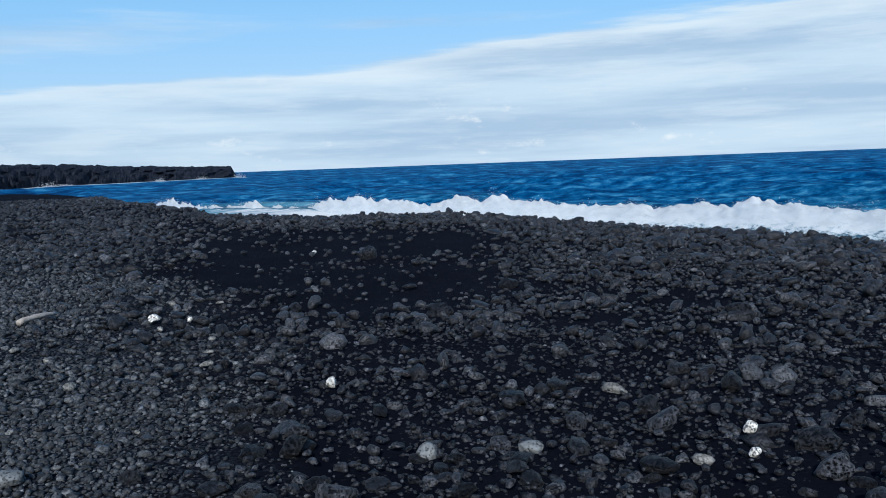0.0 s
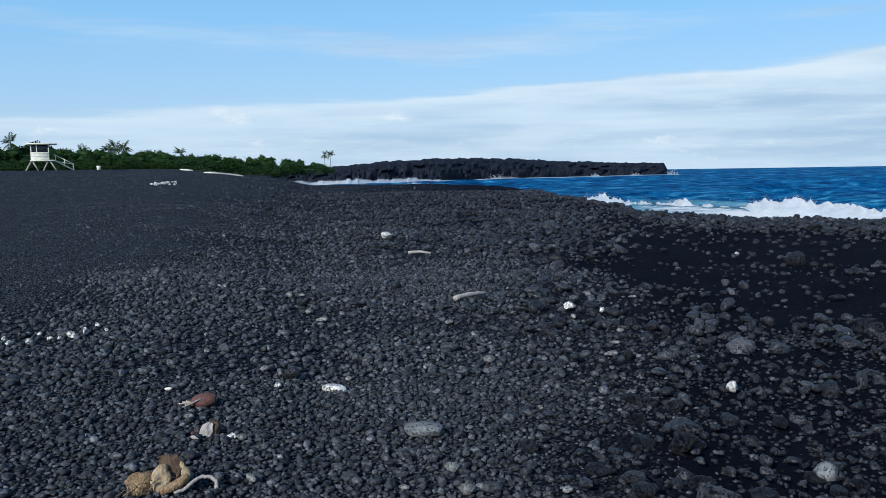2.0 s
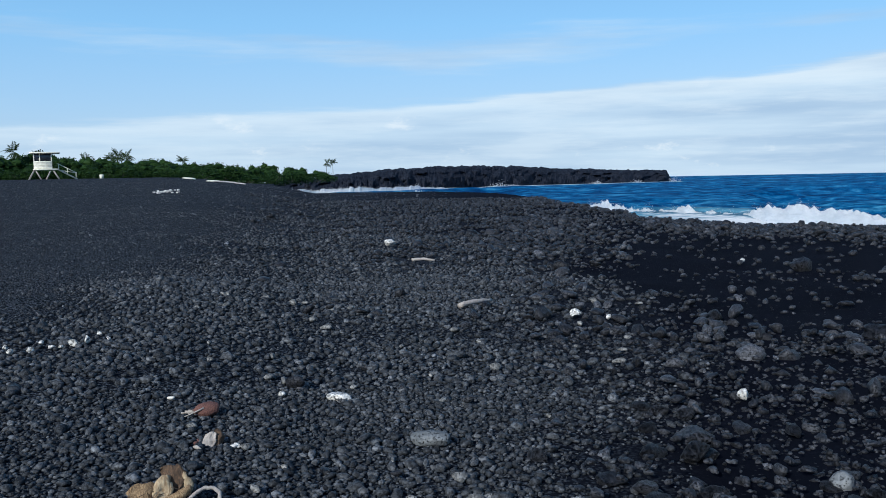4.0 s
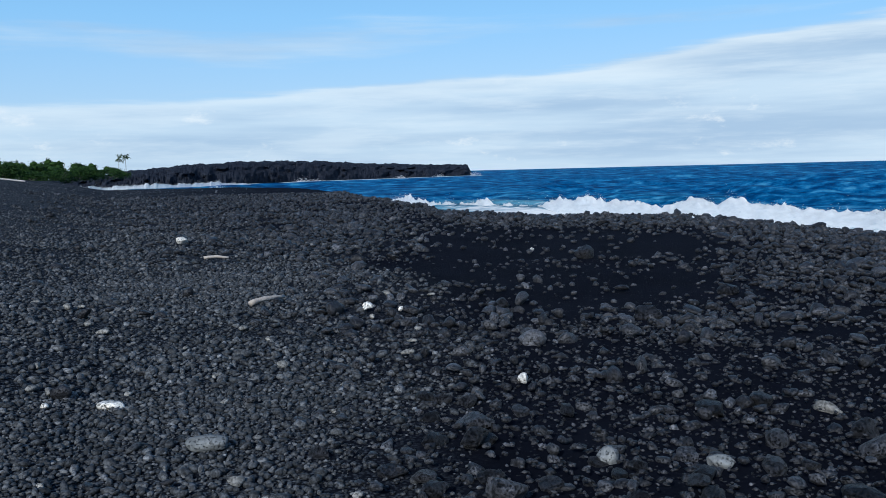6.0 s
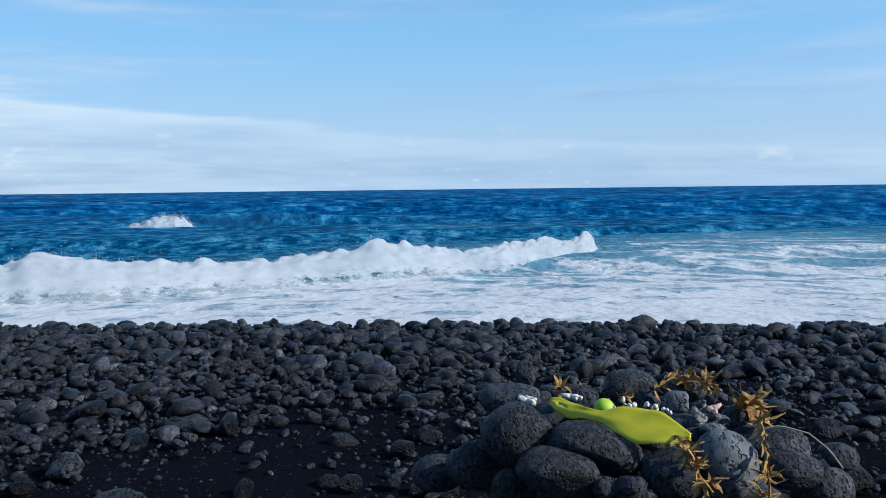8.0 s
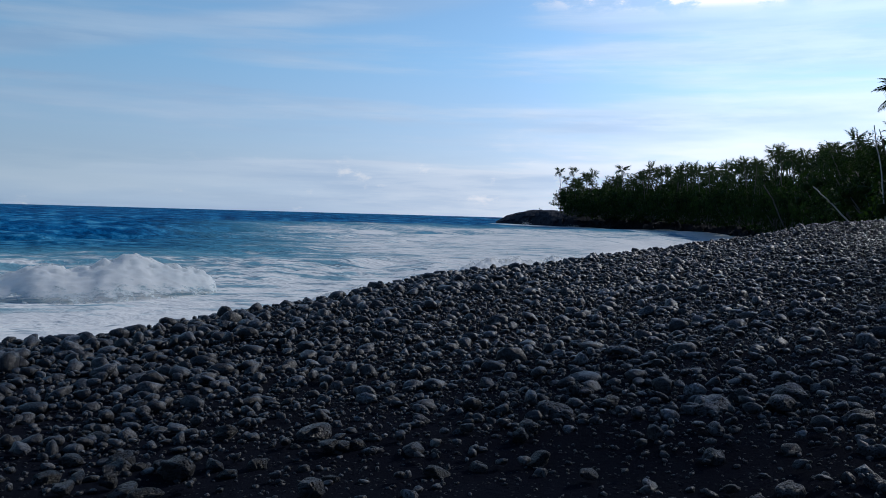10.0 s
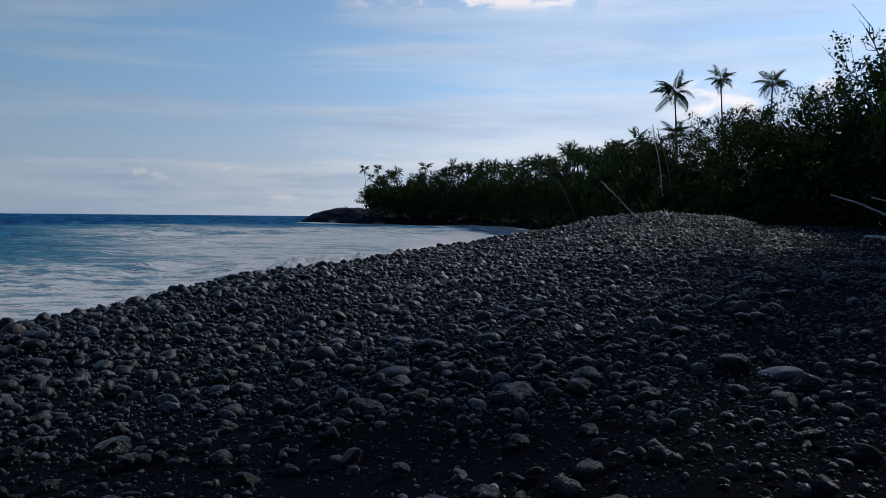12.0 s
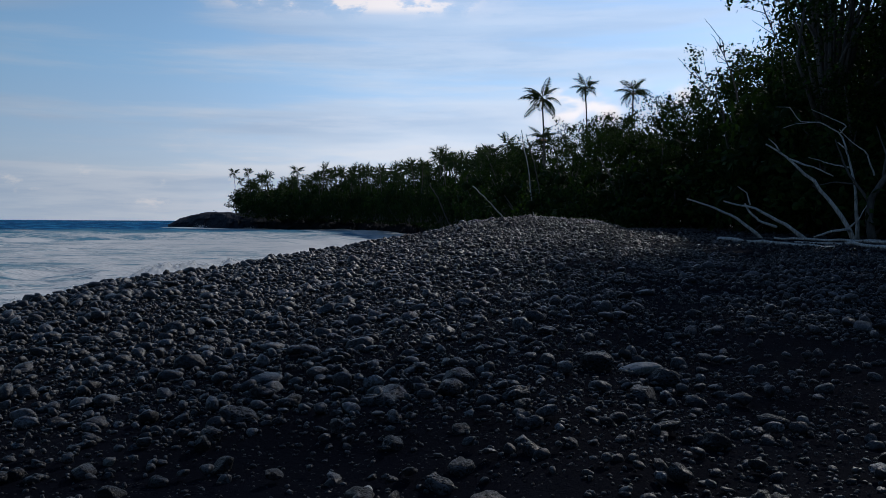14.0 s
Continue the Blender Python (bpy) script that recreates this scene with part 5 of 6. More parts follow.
def cover_at(x, y):
    """Share of the ground that cobbles cover, and their typical size."""
    a, r = bearing(x, y), np.hypot(x, y)
    rc = np.interp(a, CREST[:, 0], CREST[:, 1])
    patch = fbm(x / 2.4, y / 2.4, 0, 3, 40)
    patch2 = fbm(x / 0.8, y / 0.8, 0, 2, 44)
    c = np.clip((patch - 0.40) * 5.0 + (patch2 - 0.5) * 2.2 + 0.6 + 0.3 * (a > -30), 0.10, 1)
    crest = np.clip(1.35 - (rc - r) / 4.5, 0, 1) * (a < 26)
    # bare sand inside the crest, ahead to the left
    hollow = np.clip(1 - np.abs(a - 7) / 15, 0, 1) * np.clip((r - 8) / 3, 0, 1) * np.clip((rc - r) / 5, 0, 1)
    c = c * (1 - 0.88 * np.clip(hollow * 2.0, 0, 1))
    # sand close by on the sea side
    sea = np.clip((a + 166) / 12, 0, 1) * np.clip((-26 - a) / 10, 0, 1) * np.clip((6.4 - r) / 1.2, 0, 1) * np.clip((np.abs(a + 79) - 15) / 6, 0, 1)
    c = c * (1 - 0.82 * sea)
    bank = np.clip((-108 - a) / 8, 0, 1) * np.clip((r - 5.8 + 2.2 * (patch2 - 0.5)) / 1.2, 0, 1) * np.clip((a + 168 + 14 * (patch - 0.5)) / 6, 0, 1)
    c = np.maximum(c, np.clip(bank * 1.5, 0, 1))
    c = np.maximum(c, crest)
    c = np.maximum(c, 0.45 * np.clip((26 - r) / 6, 0, 1) * np.clip((-156 - a) / 10, 0, 1) * np.clip((patch2 - 0.2) * 3, 0.2, 1))
    c = np.maximum(c, np.clip(0.45 + 1.6 * (patch2 - 0.45), 0.25, 0.85) * np.clip((9.5 - r) / 2.5, 0, 1) * np.clip((a + 28) / 8, 0, 1))
    gravel = gravel_share(x, y)
    c = c * (1 - 0.93 * gravel)
    size = 0.078 - 0.014 * np.clip((a + 35) / 15, 0, 1) * np.clip((9 - r) / 3, 0, 1) + 0.018 * crest * np.clip((a + 165) / 30, 0.4, 1) + 0.012 * np.clip((-a - 25) / 25, 0, 1) + 0.012 * np.clip((r - 7) / 5, 0, 1) - 0.012 * np.clip((-112 - a) / 10, 0, 1) - 0.014 * np.clip((-150 - a) / 10, 0, 1)
    return c, size, gravel


STONE2 = [stone_shape(2, 500 + i, 0.42 + 0.10 * (i % 4)) for i in range(24)]
STONE1 = [stone_shape(1, 540 + i, 0.42 + 0.10 * (i % 4)) for i in range(14)]
PEBBLE = []
for i in range(10):
    g = np.random.default_rng(580 + i)
    PEBBLE.append((OCT[0] * np.array([0.5, 0.5 * g.uniform(0.6, 0.95), 0.5 * g.uniform(0.4, 0.65)]) * g.uniform(0.85, 1.15, (6, 1)), OCT[1]))


def keep_clear(x, y):
    """False under the stone altar."""
    return np.hypot(x - 2.55, y - 0.33) > 0.62


def build_stones():
    rng = np.random.default_rng(71)
    big = []
    # reach, spacing, share of the typical size, spread: large stones first, small ones in the gaps
    layers = ((0.6, 3.2, 0.20, 1.0, 0.35, 0.8), (3.2, 7.8, 0.120, 1.12, 0.44, 0.8), (3.2, 7.8, 0.075, 0.50, 0.36, 0.8), (7.8, 15.0, 0.128, 1.15, 0.44, 0.88), (7.8, 15.0, 0.100, 0.62, 0.34, 0.85), (15.0, 30.0, 0.145, 1.45, 0.36, 0.95), (30.0, 55.0, 0.25, 1.9, 0.3, 1.0))
    for i, (r0, r1, step, grow, spread, keep_) in enumerate(layers):
        x, y = jittered(-186, 40, r0, r1, step, rng)
        c, size, _ = cover_at(x, y)
        rc = crest_at(bearing(x, y))
        ok = (rng.random(len(x)) < c * keep_) & (np.hypot(x, y) < rc + 1.0) & keep_clear(x, y)
        x, y, size = x[ok], y[ok], size[ok]
        s = np.clip(size * grow * np.exp(rng.normal(0, spread, len(x))), 0.03, 0.26 + 0.004 * r1)
        # stones ride up on one another where they lie thick
        z = ground_z(x, y) + np.where(rng.random(len(x)) < 0.3, 0.035, 0.0)
        r = np.hypot(x, y)
        if i == 1:
            near_ = np.where(s > 0.12)[0]
            near_ = near_[np.argsort(r[near_] - 9 * s[near_])][:290]
            big = [(x[k], y[k], z[k], s[k]) for k in near_]
            rest = np.ones(len(x), bool)
            rest[near_] = False
            x, y, z, s, r = x[rest], y[rest], z[rest], s[rest], r[rest]
        round_ = s / r > 0.014
        for shapes, sel in ((STONE2, round_), (STONE1, ~round_)):
            if not sel.any():
                continue
            me = scatter_mesh("beach_cobbles", shapes, np.stack([x, y, z], -1)[sel], s[sel], rng, MAT_COBBLE, 0.22, 0.2)
            tagged(new("beach_cobbles", me), "black basalt cobbles lying close together on the beach", "cobbles", kind="stuff")
    protos = [tri_mesh("cobble", *stone_shape(3, 620 + i, 0.5 + 0.07 * (i % 4), 0.5), MAT_COBBLE_ONE) for i in range(16)]
    for i, (x, y, z, s) in enumerate(big):
        thing("cobble", protos[i % 16], pose(x, y, z + 0.10 * s, rng.normal(0, 10), rng.normal(0, 10), rng.uniform(0, 360)) @ Matrix.Diagonal((s, s, s, 1)), "dark grey worn lava cobble half sunk in black sand", "stone", "large cobbles near the path")
    # loose small pebbles among the cobbles and on the sand
    x, y = jittered(-186, 24, 3.2, 8.5, 0.08, rng)
    p = fbm(x / 1.1, y / 1.1, 0, 3, 61)
    ahead = np.clip((bearing(x, y) + 30) / 10, 0, 1)
    ok = (rng.random(len(x)) < np.clip((p - 0.36) * 3.2 + 0.35 * ahead, 0.06, 0.85)) & keep_clear(x, y)
    x, y, ahead = x[ok], y[ok], ahead[ok]
    s = (0.024 + 0.018 * ahead) * np.exp(rng.normal(0, 0.5, len(x)))
    tagged(new("beach_pebbles", scatter_mesh("beach_pebbles", PEBBLE, np.stack([x, y, ground_z(x, y)], -1), s, rng, MAT_COBBLE)), "small dark pebbles strewn over black sand", "pebbles", kind="stuff")
    # the gravel slope: chipped, flattish bits
    CHIP = [stone_shape(1, 860 + i, 0.42 + 0.05 * (i % 4), 0.6, 8, 0.55, (0.42, 0.85)) for i in range(14)]
    for r0, r1, step, mean, shapes in ((0.6, 3.2, 0.10, 0.05, PEBBLE), (3.2, 6.5, 0.045, 0.050, CHIP), (3.2, 6.5, 0.034, 0.022, PEBBLE), (6.5, 15.0, 0.062, 0.066, CHIP), (15.0, 32.0, 0.11, 0.090, PEBBLE), (32.0, 85.0, 0.42, 0.17, PEBBLE)):
        x, y = jittered(6, 160 if r1 < 4 else 64, r0, r1, step, rng)
        _, _, g = cover_at(x, y)
        fan = fan_at(x, y)
        clump = np.clip((fbm(x / 1.6, y / 1.6, 0, 3, 66) - 0.32) * 4.5, 0.55, 1)
        ok = (rng.random(len(x)) < g * (0.42 + 0.56 * fan) * clump) & (np.hypot(x, y) < crest_at(bearing(x, y)) + 0.6)
        x, y, fan = x[ok], y[ok], fan[ok]
        s = mean * (0.5 + 0.5 * fan) * np.exp(rng.normal(0, 0.32, len(x)))
        me = scatter_mesh("gravel", shapes, np.stack([x, y, ground_z(x, y)], -1), s, rng, MAT_GRAVEL, 0.22, 0.16)
        tagged(new("gravel", me), "grey-black chipped gravel covering the beach slope", "gravel", kind="stuff")


build_stones()


# ======== single stones and flotsam ========
def one_stone(name, x, y, w, mat, label, seed, flat=0.6, turn=0.0, long_=1.0, category="stone", group="", level=3, lift=0.0):
    v, f = stone_shape(level, seed, flat, 0.5)
    v = v * np.array([long_, 1, 1])
    z = float(ground_z(x, y))
    k = 1.0 if mat is MAT_COBBLE_ONE else w
    return thing(name, tri_mesh(name, v * k, f, mat), pose(x, y, z + w * (0.16 + lift), 0, 0, turn) @ Matrix.Diagonal((w / k, w / k, w / k, 1)), label, category, group)


one_stone("stone", 0.95, 6.05, 0.15, MAT_PALE, "oblong pale grey stone with a dark hollow", 701, 0.6, -35, 1.2)
one_stone("stone", 0.25, 4.85, 0.14, MAT_GREY, "round light grey stone among dark cobbles", 702, 0.75)
one_stone("stone", -0.31, 4.80, 0.13, MAT_GREY, "blocky grey stone standing on end", 703, 0.9)
one_stone("stone", 1.14, 4.63, 0.12, MAT_PALE, "small smooth light grey stone", 704, 0.65)
one_stone("stone", 1.95, 6.27, 0.22, MAT_SMOOTH, "rounded brownish grey stone in the sand", 705, 0.8)
one_stone("stone", 2.16, 6.15, 0.20, MAT_SMOOTH, "rounded grey stone beside another", 706, 0.75)
one_stone("stone", -0.28, 9.05, 0.34, MAT_COBBLE_ONE, "large black boulder on bare sand", 707, 0.6)
one_stone("stone", -1.49, 14.9, 0.46, MAT_COBBLE_ONE, "flat black boulder on bare sand", 708, 0.5)
one_stone("stone", 1.80, 4.80, 0.24, MAT_COBBLE_ONE, "large pitted black lava stone", 709, 0.8)
one_stone("stone", 1.70, 4.36, 0.22, MAT_COBBLE_ONE, "pitted black lava stone in a cluster", 710, 0.7)
one_stone("stone", 4.70, -1.30, 0.30, MAT_PITTED, "rounded pitted lava boulder on the sand", 711, 0.95)
one_stone("stone", 4.30, -1.03, 0.10, MAT_PALE, "small light grey stone beside a boulder", 712, 0.8)
one_stone("stone", 5.87, 4.20, 0.20, MAT_SMOOTH, "flat light grey beach cobble", 713, 0.5)
one_stone("stone", 5.53, 3.30, 0.20, MAT_SMOOTH, "angular grey beach cobble", 714, 0.7)
one_stone("stone", 2.95, -6.30, 0.32, MAT_COBBLE_ONE, "black boulder on dark sand", 715, 0.85)
one_stone("stone", 3.25, -6.10, 0.20, MAT_COBBLE_ONE, "dark cobble leaning on a boulder", 716, 0.8)
one_stone("stone", 1.80, -7.55, 0.30, MAT_GREY, "long flat pale slab among dark stones", 717, 0.35, 40, 1.3)
one_stone("stone", 2.13, -7.30, 0.32, MAT_COBBLE_ONE, "large dark lava boulder", 718, 0.75)
one_stone("stone", 1.55, -7.3, 0.30, MAT_COBBLE_ONE, "dark rounded lava boulder", 719, 0.7)
one_stone("stone", -2.46, 4.43, 0.25, MAT_GREY, "flat grey slab lying on the gravel", 720, 0.32, 20, 1.0)
one_stone("stone", -1.85, 4.52, 0.13, MAT_COBBLE_ONE, "round black stone on the gravel", 721, 0.9)
one_stone("stone", 4.25, -3.91, 0.09, MAT_PALE, "small pale stone on black sand", 722, 0.7)
one_stone("stone", 7.56, 5.0, 0.16, MAT_GREY, "pale weathered stone among cobbles", 723, 0.5)
# more single stones that stand out among the cobbles
LOOSE = ((4.78, -9.73, 0.30, 0.6), (5.01, -7.30, 0.34, 0.45), (2.91, -6.05, 0.26, 0.7), (4.36, -5.60, 0.20, 0.6), (3.94, -5.44, 0.17, 0.7), (2.44, -3.79, 0.18, 0.6), (2.98, -8.71, 0.22, 0.6), (5.08, -2.51, 0.17, 0.55), (4.93, -2.72, 0.15, 0.6), (4.71, -2.17, 0.17, 0.5), (5.41, -1.40, 0.16, 0.6), (6.12, -2.53, 0.20, 0.6), (8.77, -1.12, 0.24, 0.55),
    (5.81, 5.49, 0.30, 0.75), (4.54, 5.65, 0.24, 0.7), (3.77, 5.68, 0.20, 0.7), (3.41, 3.81, 0.17, 0.6), (3.62, 3.66, 0.19, 0.6), (4.23, 2.87, 0.26, 0.55), (4.54, 2.32, 0.17, 0.65), (3.93, 3.19, 0.15, 0.6), (7.77, 3.89, 0.32, 0.6), (4.27, 7.22, 0.26, 0.7), (-1.79, 9.36, 0.20, 0.6), (0.59, 11.04, 0.24, 0.6), (0.56, 6.09, 0.21, 0.5), (0.24, 5.79, 0.24, 0.5), (1.51, 6.51, 0.17, 0.7), (1.72, 6.46, 0.17, 0.7), (2.71, 8.73, 0.30, 0.6), (-0.86, 4.39, 0.13, 0.7))
for i, (x, y, w, fl) in enumerate(LOOSE):
    one_stone("stone", x, y, w, MAT_COBBLE_ONE, "dark worn lava stone standing out among smaller cobbles", 1300 + i, fl, i * 67, 1.1, "stone", "larger loose stones")
for i, (x, y, w) in enumerate(((1.55, 5.10, 0.11), (1.42, 4.66, 0.10), (-1.01, 6.22, 0.11), (-9.91, 16.3, 0.28), (-3.10, 8.8, 0.14), (-2.54, 15.8, 0.14), (-2.78, 8.9, 0.09), (-3.37, 3.82, 0.055), (-3.84, 4.82, 0.06), (2.44, -3.86, 0.07),
        (-6.5, 5.45, 0.10), (-6.54, 5.33, 0.085), (-6.62, 5.18, 0.07), (-6.76, 4.88, 0.08), (-6.89, 5.28, 0.06), (-6.69, 5.75, 0.06), (-6.58, 5.24, 0.055), (-6.42, 5.62, 0.05), (-7.0, 5.0, 0.07), (-6.7, 5.02, 0.07))):
    one_stone("coral_pebble", x, y, w, MAT_CORAL, "white sea-worn coral pebble on the dark beach", 730 + i, 0.7, i * 50, 1.0, "pebble", "white coral pebbles", 3 if w > 0.08 else 2, 0.3)
g = np.random.default_rng(17)
for i in range(26):
    a, r_ = 45.2 + g.normal(0, 0.35), 47 + g.normal(0, 0.8)
    x, y = polar(a, r_)
    one_stone("coral_pebble", float(x), float(y), g.uniform(0.10, 0.22), MAT_CORAL, "white coral lump in a scattered pile", 760 + i % 4, 0.6, i * 37, 1.0, "pebble", "pile of white coral", 2, 0.12)
for i in range(46):
    a, r_ = g.uniform(14, 46), g.uniform(4.2, 11)
    x, y = polar(a, r_)
    one_stone("pale_pebble", float(x), float(y), g.uniform(0.035, 0.075) * (1 + r_ / 14), MAT_PALE, "light grey pebble among black gravel", 780 + i % 6, 0.6, i * 61, 1.15, "pebble", "light pebbles on the gravel", 2, 0.14)


def stick(points, r0, r1, label, seed):
    thing("stick", tri_mesh("stick", *tube(bend(points, seed, 9, 0.03), np.linspace(r0, r1, 9), 7, 0.1, seed), MAT_STICK), Matrix(), label, "stick")


stick([(-4.49, 8.85, 0.16), (-4.42, 9.02, 0.19), (-4.36, 9.2, 0.19), (-4.33, 9.36, 0.17)], 0.034, 0.02, "pale weathered driftwood stick on the gravel", 801)
stick([(-7.65, 13.3, 0.20), (-7.5, 13.4, 0.22), (-7.3, 13.5, 0.19)], 0.03, 0.02, "short pale stick far up the slope", 802)


def shard(w, h, bow, seed, thick=0.07):
    """A broken curved piece of shell or husk standing in the x-z plane: ragged edge, real thickness."""
    a, b = np.meshgrid(np.linspace(-1, 1, 9), np.linspace(-1, 1, 9), indexing="ij")
    disc_x, disc_z = a * np.sqrt(1 - b * b / 2), b * np.sqrt(1 - a * a / 2)
    edge_ = 1 + 1.1 * (fbm(disc_x * 1.6 + seed, disc_z * 1.6, 0.2, 3, seed) - 0.5)
    x, z = disc_x * edge_ * w / 2, disc_z * edge_ * h / 2
    y = bow * w * (disc_x ** 2 + 0.6 * disc_z ** 2) + 0.5 * w * (fbm(a * 1.6 + seed, b * 1.6, 0, 4, seed) - 0.5)
    front, back = np.stack([x, y, z], -1).reshape(-1, 3), np.stack([x * 0.93, y + thick * w, z * 0.93], -1).reshape(-1, 3)
    i, j = np.meshgrid(np.arange(8), np.arange(8), indexing="ij")
    q = np.stack([i * 9 + j, (i + 1) * 9 + j, (i + 1) * 9 + j + 1, i * 9 + j + 1], -1).reshape(-1, 4)
    rim_ = [k for k in range(9)] + [k * 9 + 8 for k in range(1, 9)] + [72 + k for k in range(7, -1, -1)] + [k * 9 for k in range(7, 0, -1)]
    side = np.array([(rim_[k], rim_[(k + 1) % 32], rim_[(k + 1) % 32] + 81, rim_[k] + 81) for k in range(32)])
    return np.concatenate([front, back]), np.concatenate([q, q[:, ::-1] + 81, side])


def put(shape, x, y, z, rx=0.0, ry=0.0, rz=0.0):
    m = pose(x, y, z, rx, ry, rz)
    r_ = np.array(m.to_3x3())
    return shape[0] @ r_.T + np.array([x, y, z]), shape[1]


def torn_husk():
    """A coconut husk torn into fibrous curved pieces, seen with its dark hollow and pale inside."""
    x, y = -3.06, 2.97
    ob = holder("coconut_husk", (x, y, float(ground_z(x, y)) + 0.005), "torn brown coconut husk with fibrous pieces on the gravel", "coconut husk", "husks on the gravel", 46.8)
    part("segment", tri_mesh("segment", *put(shard(0.15, 0.11, 0.10, 1), -0.095, 0.01, 0.055, -25, 8, 10), MAT_HUSK), ob, "streaked tan fibrous segment")
    part("segment", tri_mesh("segment", *put(shard(0.13, 0.10, 0.08, 2), -0.085, 0.06, 0.05, -40, 0, -20), MAT_DARKHUSK), ob)
    part("segment", tri_mesh("segment", *put(shard(0.09, 0.14, 0.06, 3), -0.015, -0.01, 0.07, -15, 12, 0), MAT_PALEHUSK), ob, "pale broken inner shell")
    part("segment", tri_mesh("segment", *put(shard(0.11, 0.14, 0.15, 4), 0.035, 0.03, 0.11, -20, -15, -10), MAT_DARKHUSK), ob, "dark brown outer husk")
    part("segment", tri_mesh("segment", *put(shard(0.06, 0.12, 0.25, 5), 0.085, 0.02, 0.075, -10, -20, -25), MAT_PALEHUSK), ob, "pale curved rim")
    part("core", tri_mesh("core", *tube(bend([(-0.02, -0.05, 0.02), (0.03, -0.04, 0.035), (0.075, -0.03, 0.05), (0.11, -0.01, 0.075)], 6, 9, 0.01), np.array([0.016, 0.02, 0.022, 0.023, 0.024, 0.023, 0.021, 0.018, 0.012]), 9, 0.08, 6), MAT_HUSK), ob, "tan rolled pith")
    g = np.random.default_rng(8)
    for k in range(14):
        x0 = g.uniform(-0.15, 0.06)
        part("fibre", tri_mesh("fibre", *tube([(x0, -0.02, 0.05 + g.uniform(-0.02, 0.04)), (x0 - 0.03, -0.035, 0.05 + g.uniform(-0.03, 0.04)), (x0 - 0.06, -0.05, 0.03 + g.uniform(-0.02, 0.03))], [0.0025, 0.002, 0.001], 4), MAT_HUSK), ob)


torn_husk()
x, y = -3.925, 4.175
red = thing("coconut_husk", tri_mesh("coconut_husk", ICO[3][0] * np.array([0.085, 0.06, 0.045]) * (1 + 0.35 * (fbm(ICO[3][0][:, 0] * 2, ICO[3][0][:, 1] * 4, ICO[3][0][:, 2] * 4, 3, 5) - 0.5))[:, None], ICO[3][1], MAT_REDHUSK), pose(x, y, float(ground_z(x, y)) + 0.04, 0, -8, 40), "reddish brown coconut husk half buried", "coconut husk", "husks on the gravel")
g = np.random.default_rng(21)
for k in range(9):
    y0, z0 = g.uniform(-0.055, 0.02), g.uniform(-0.02, 0.02)
    part("fibre", tri_mesh("fibre", *tube([(0.01 - 0.02 * k % 3, y0, z0 + 0.02), (-0.06, y0 - 0.01, z0 + 0.008), (-0.10 - g.uniform(0, 0.06), y0 - 0.015, z0 - 0.012)], [0.006, 0.005, 0.002], 5, 0.1, k), MAT_STICK), red, "pale torn fibre strand")
x, y = -3.48, 3.75
half = holder("broken_shell", (x, y, float(ground_z(x, y))), "pale broken coconut shell with a dark hollow", "coconut shell", "husks on the gravel", 46.8)
part("shell", tri_mesh("shell", *put(shard(0.07, 0.10, 0.12, 11), -0.02, 0, 0.05, -25, 35, -15), MAT_STICK), half)
part("hollow", tri_mesh("hollow", *put(shard(0.085, 0.10, 0.3, 12), 0.035, 0.015, 0.05, -20, 30, 20), MAT_DARKHUSK), half, "dark inside of the shell")
for i, (x, y, w, mat, label) in enumerate(((-3.50, 3.635, 0.055, MAT_STICK, "small pale husk chip on the gravel"), (-3.79, 3.905, 0.065, MAT_PALE, "pale broken shell piece on the gravel"), (-3.374, 3.80, 0.05, MAT_SHELL, "bright white chip of coral"), (-3.57, 3.70, 0.04, MAT_REDHUSK, "small reddish pebble lying on the gravel"), (-3.60, 3.75, 0.035, MAT_REDHUSK, "small reddish pebble lying on the gravel"), (-4.30, 4.25, 0.05, MAT_SHELL, "bright white chip of coral"))):
    one_stone("pebble", x, y, w, mat, label, 815 + i, 0.6, i * 40, 1.2, "pebble", "", 2, 0.3)
one_stone("crumpled_litter", -3.54, 5.07, 0.16, MAT_CORAL, "crumpled off-white scrap on the gravel", 817, 0.45, 10, 1.2, "litter")
strap = [(0.04, -0.05, 0.018), (0.085, -0.045, 0.022), (0.125, -0.02, 0.045), (0.17, 0.0, 0.062), (0.215, 0.0, 0.055), (0.238, -0.02, 0.035), (0.235, -0.05, 0.012)]
thing("rope_loop", tri_mesh("rope_loop", *tube(bend(strap, 4, 22, 0.004), np.full(22, 0.0095), 8, 0.14, 5), MAT_STICK), pose(-3.06, 2.97, float(ground_z(-3.0, 2.95)), 0, 0, 46.8), "thick frayed pale rope end curled on the gravel", "rope")

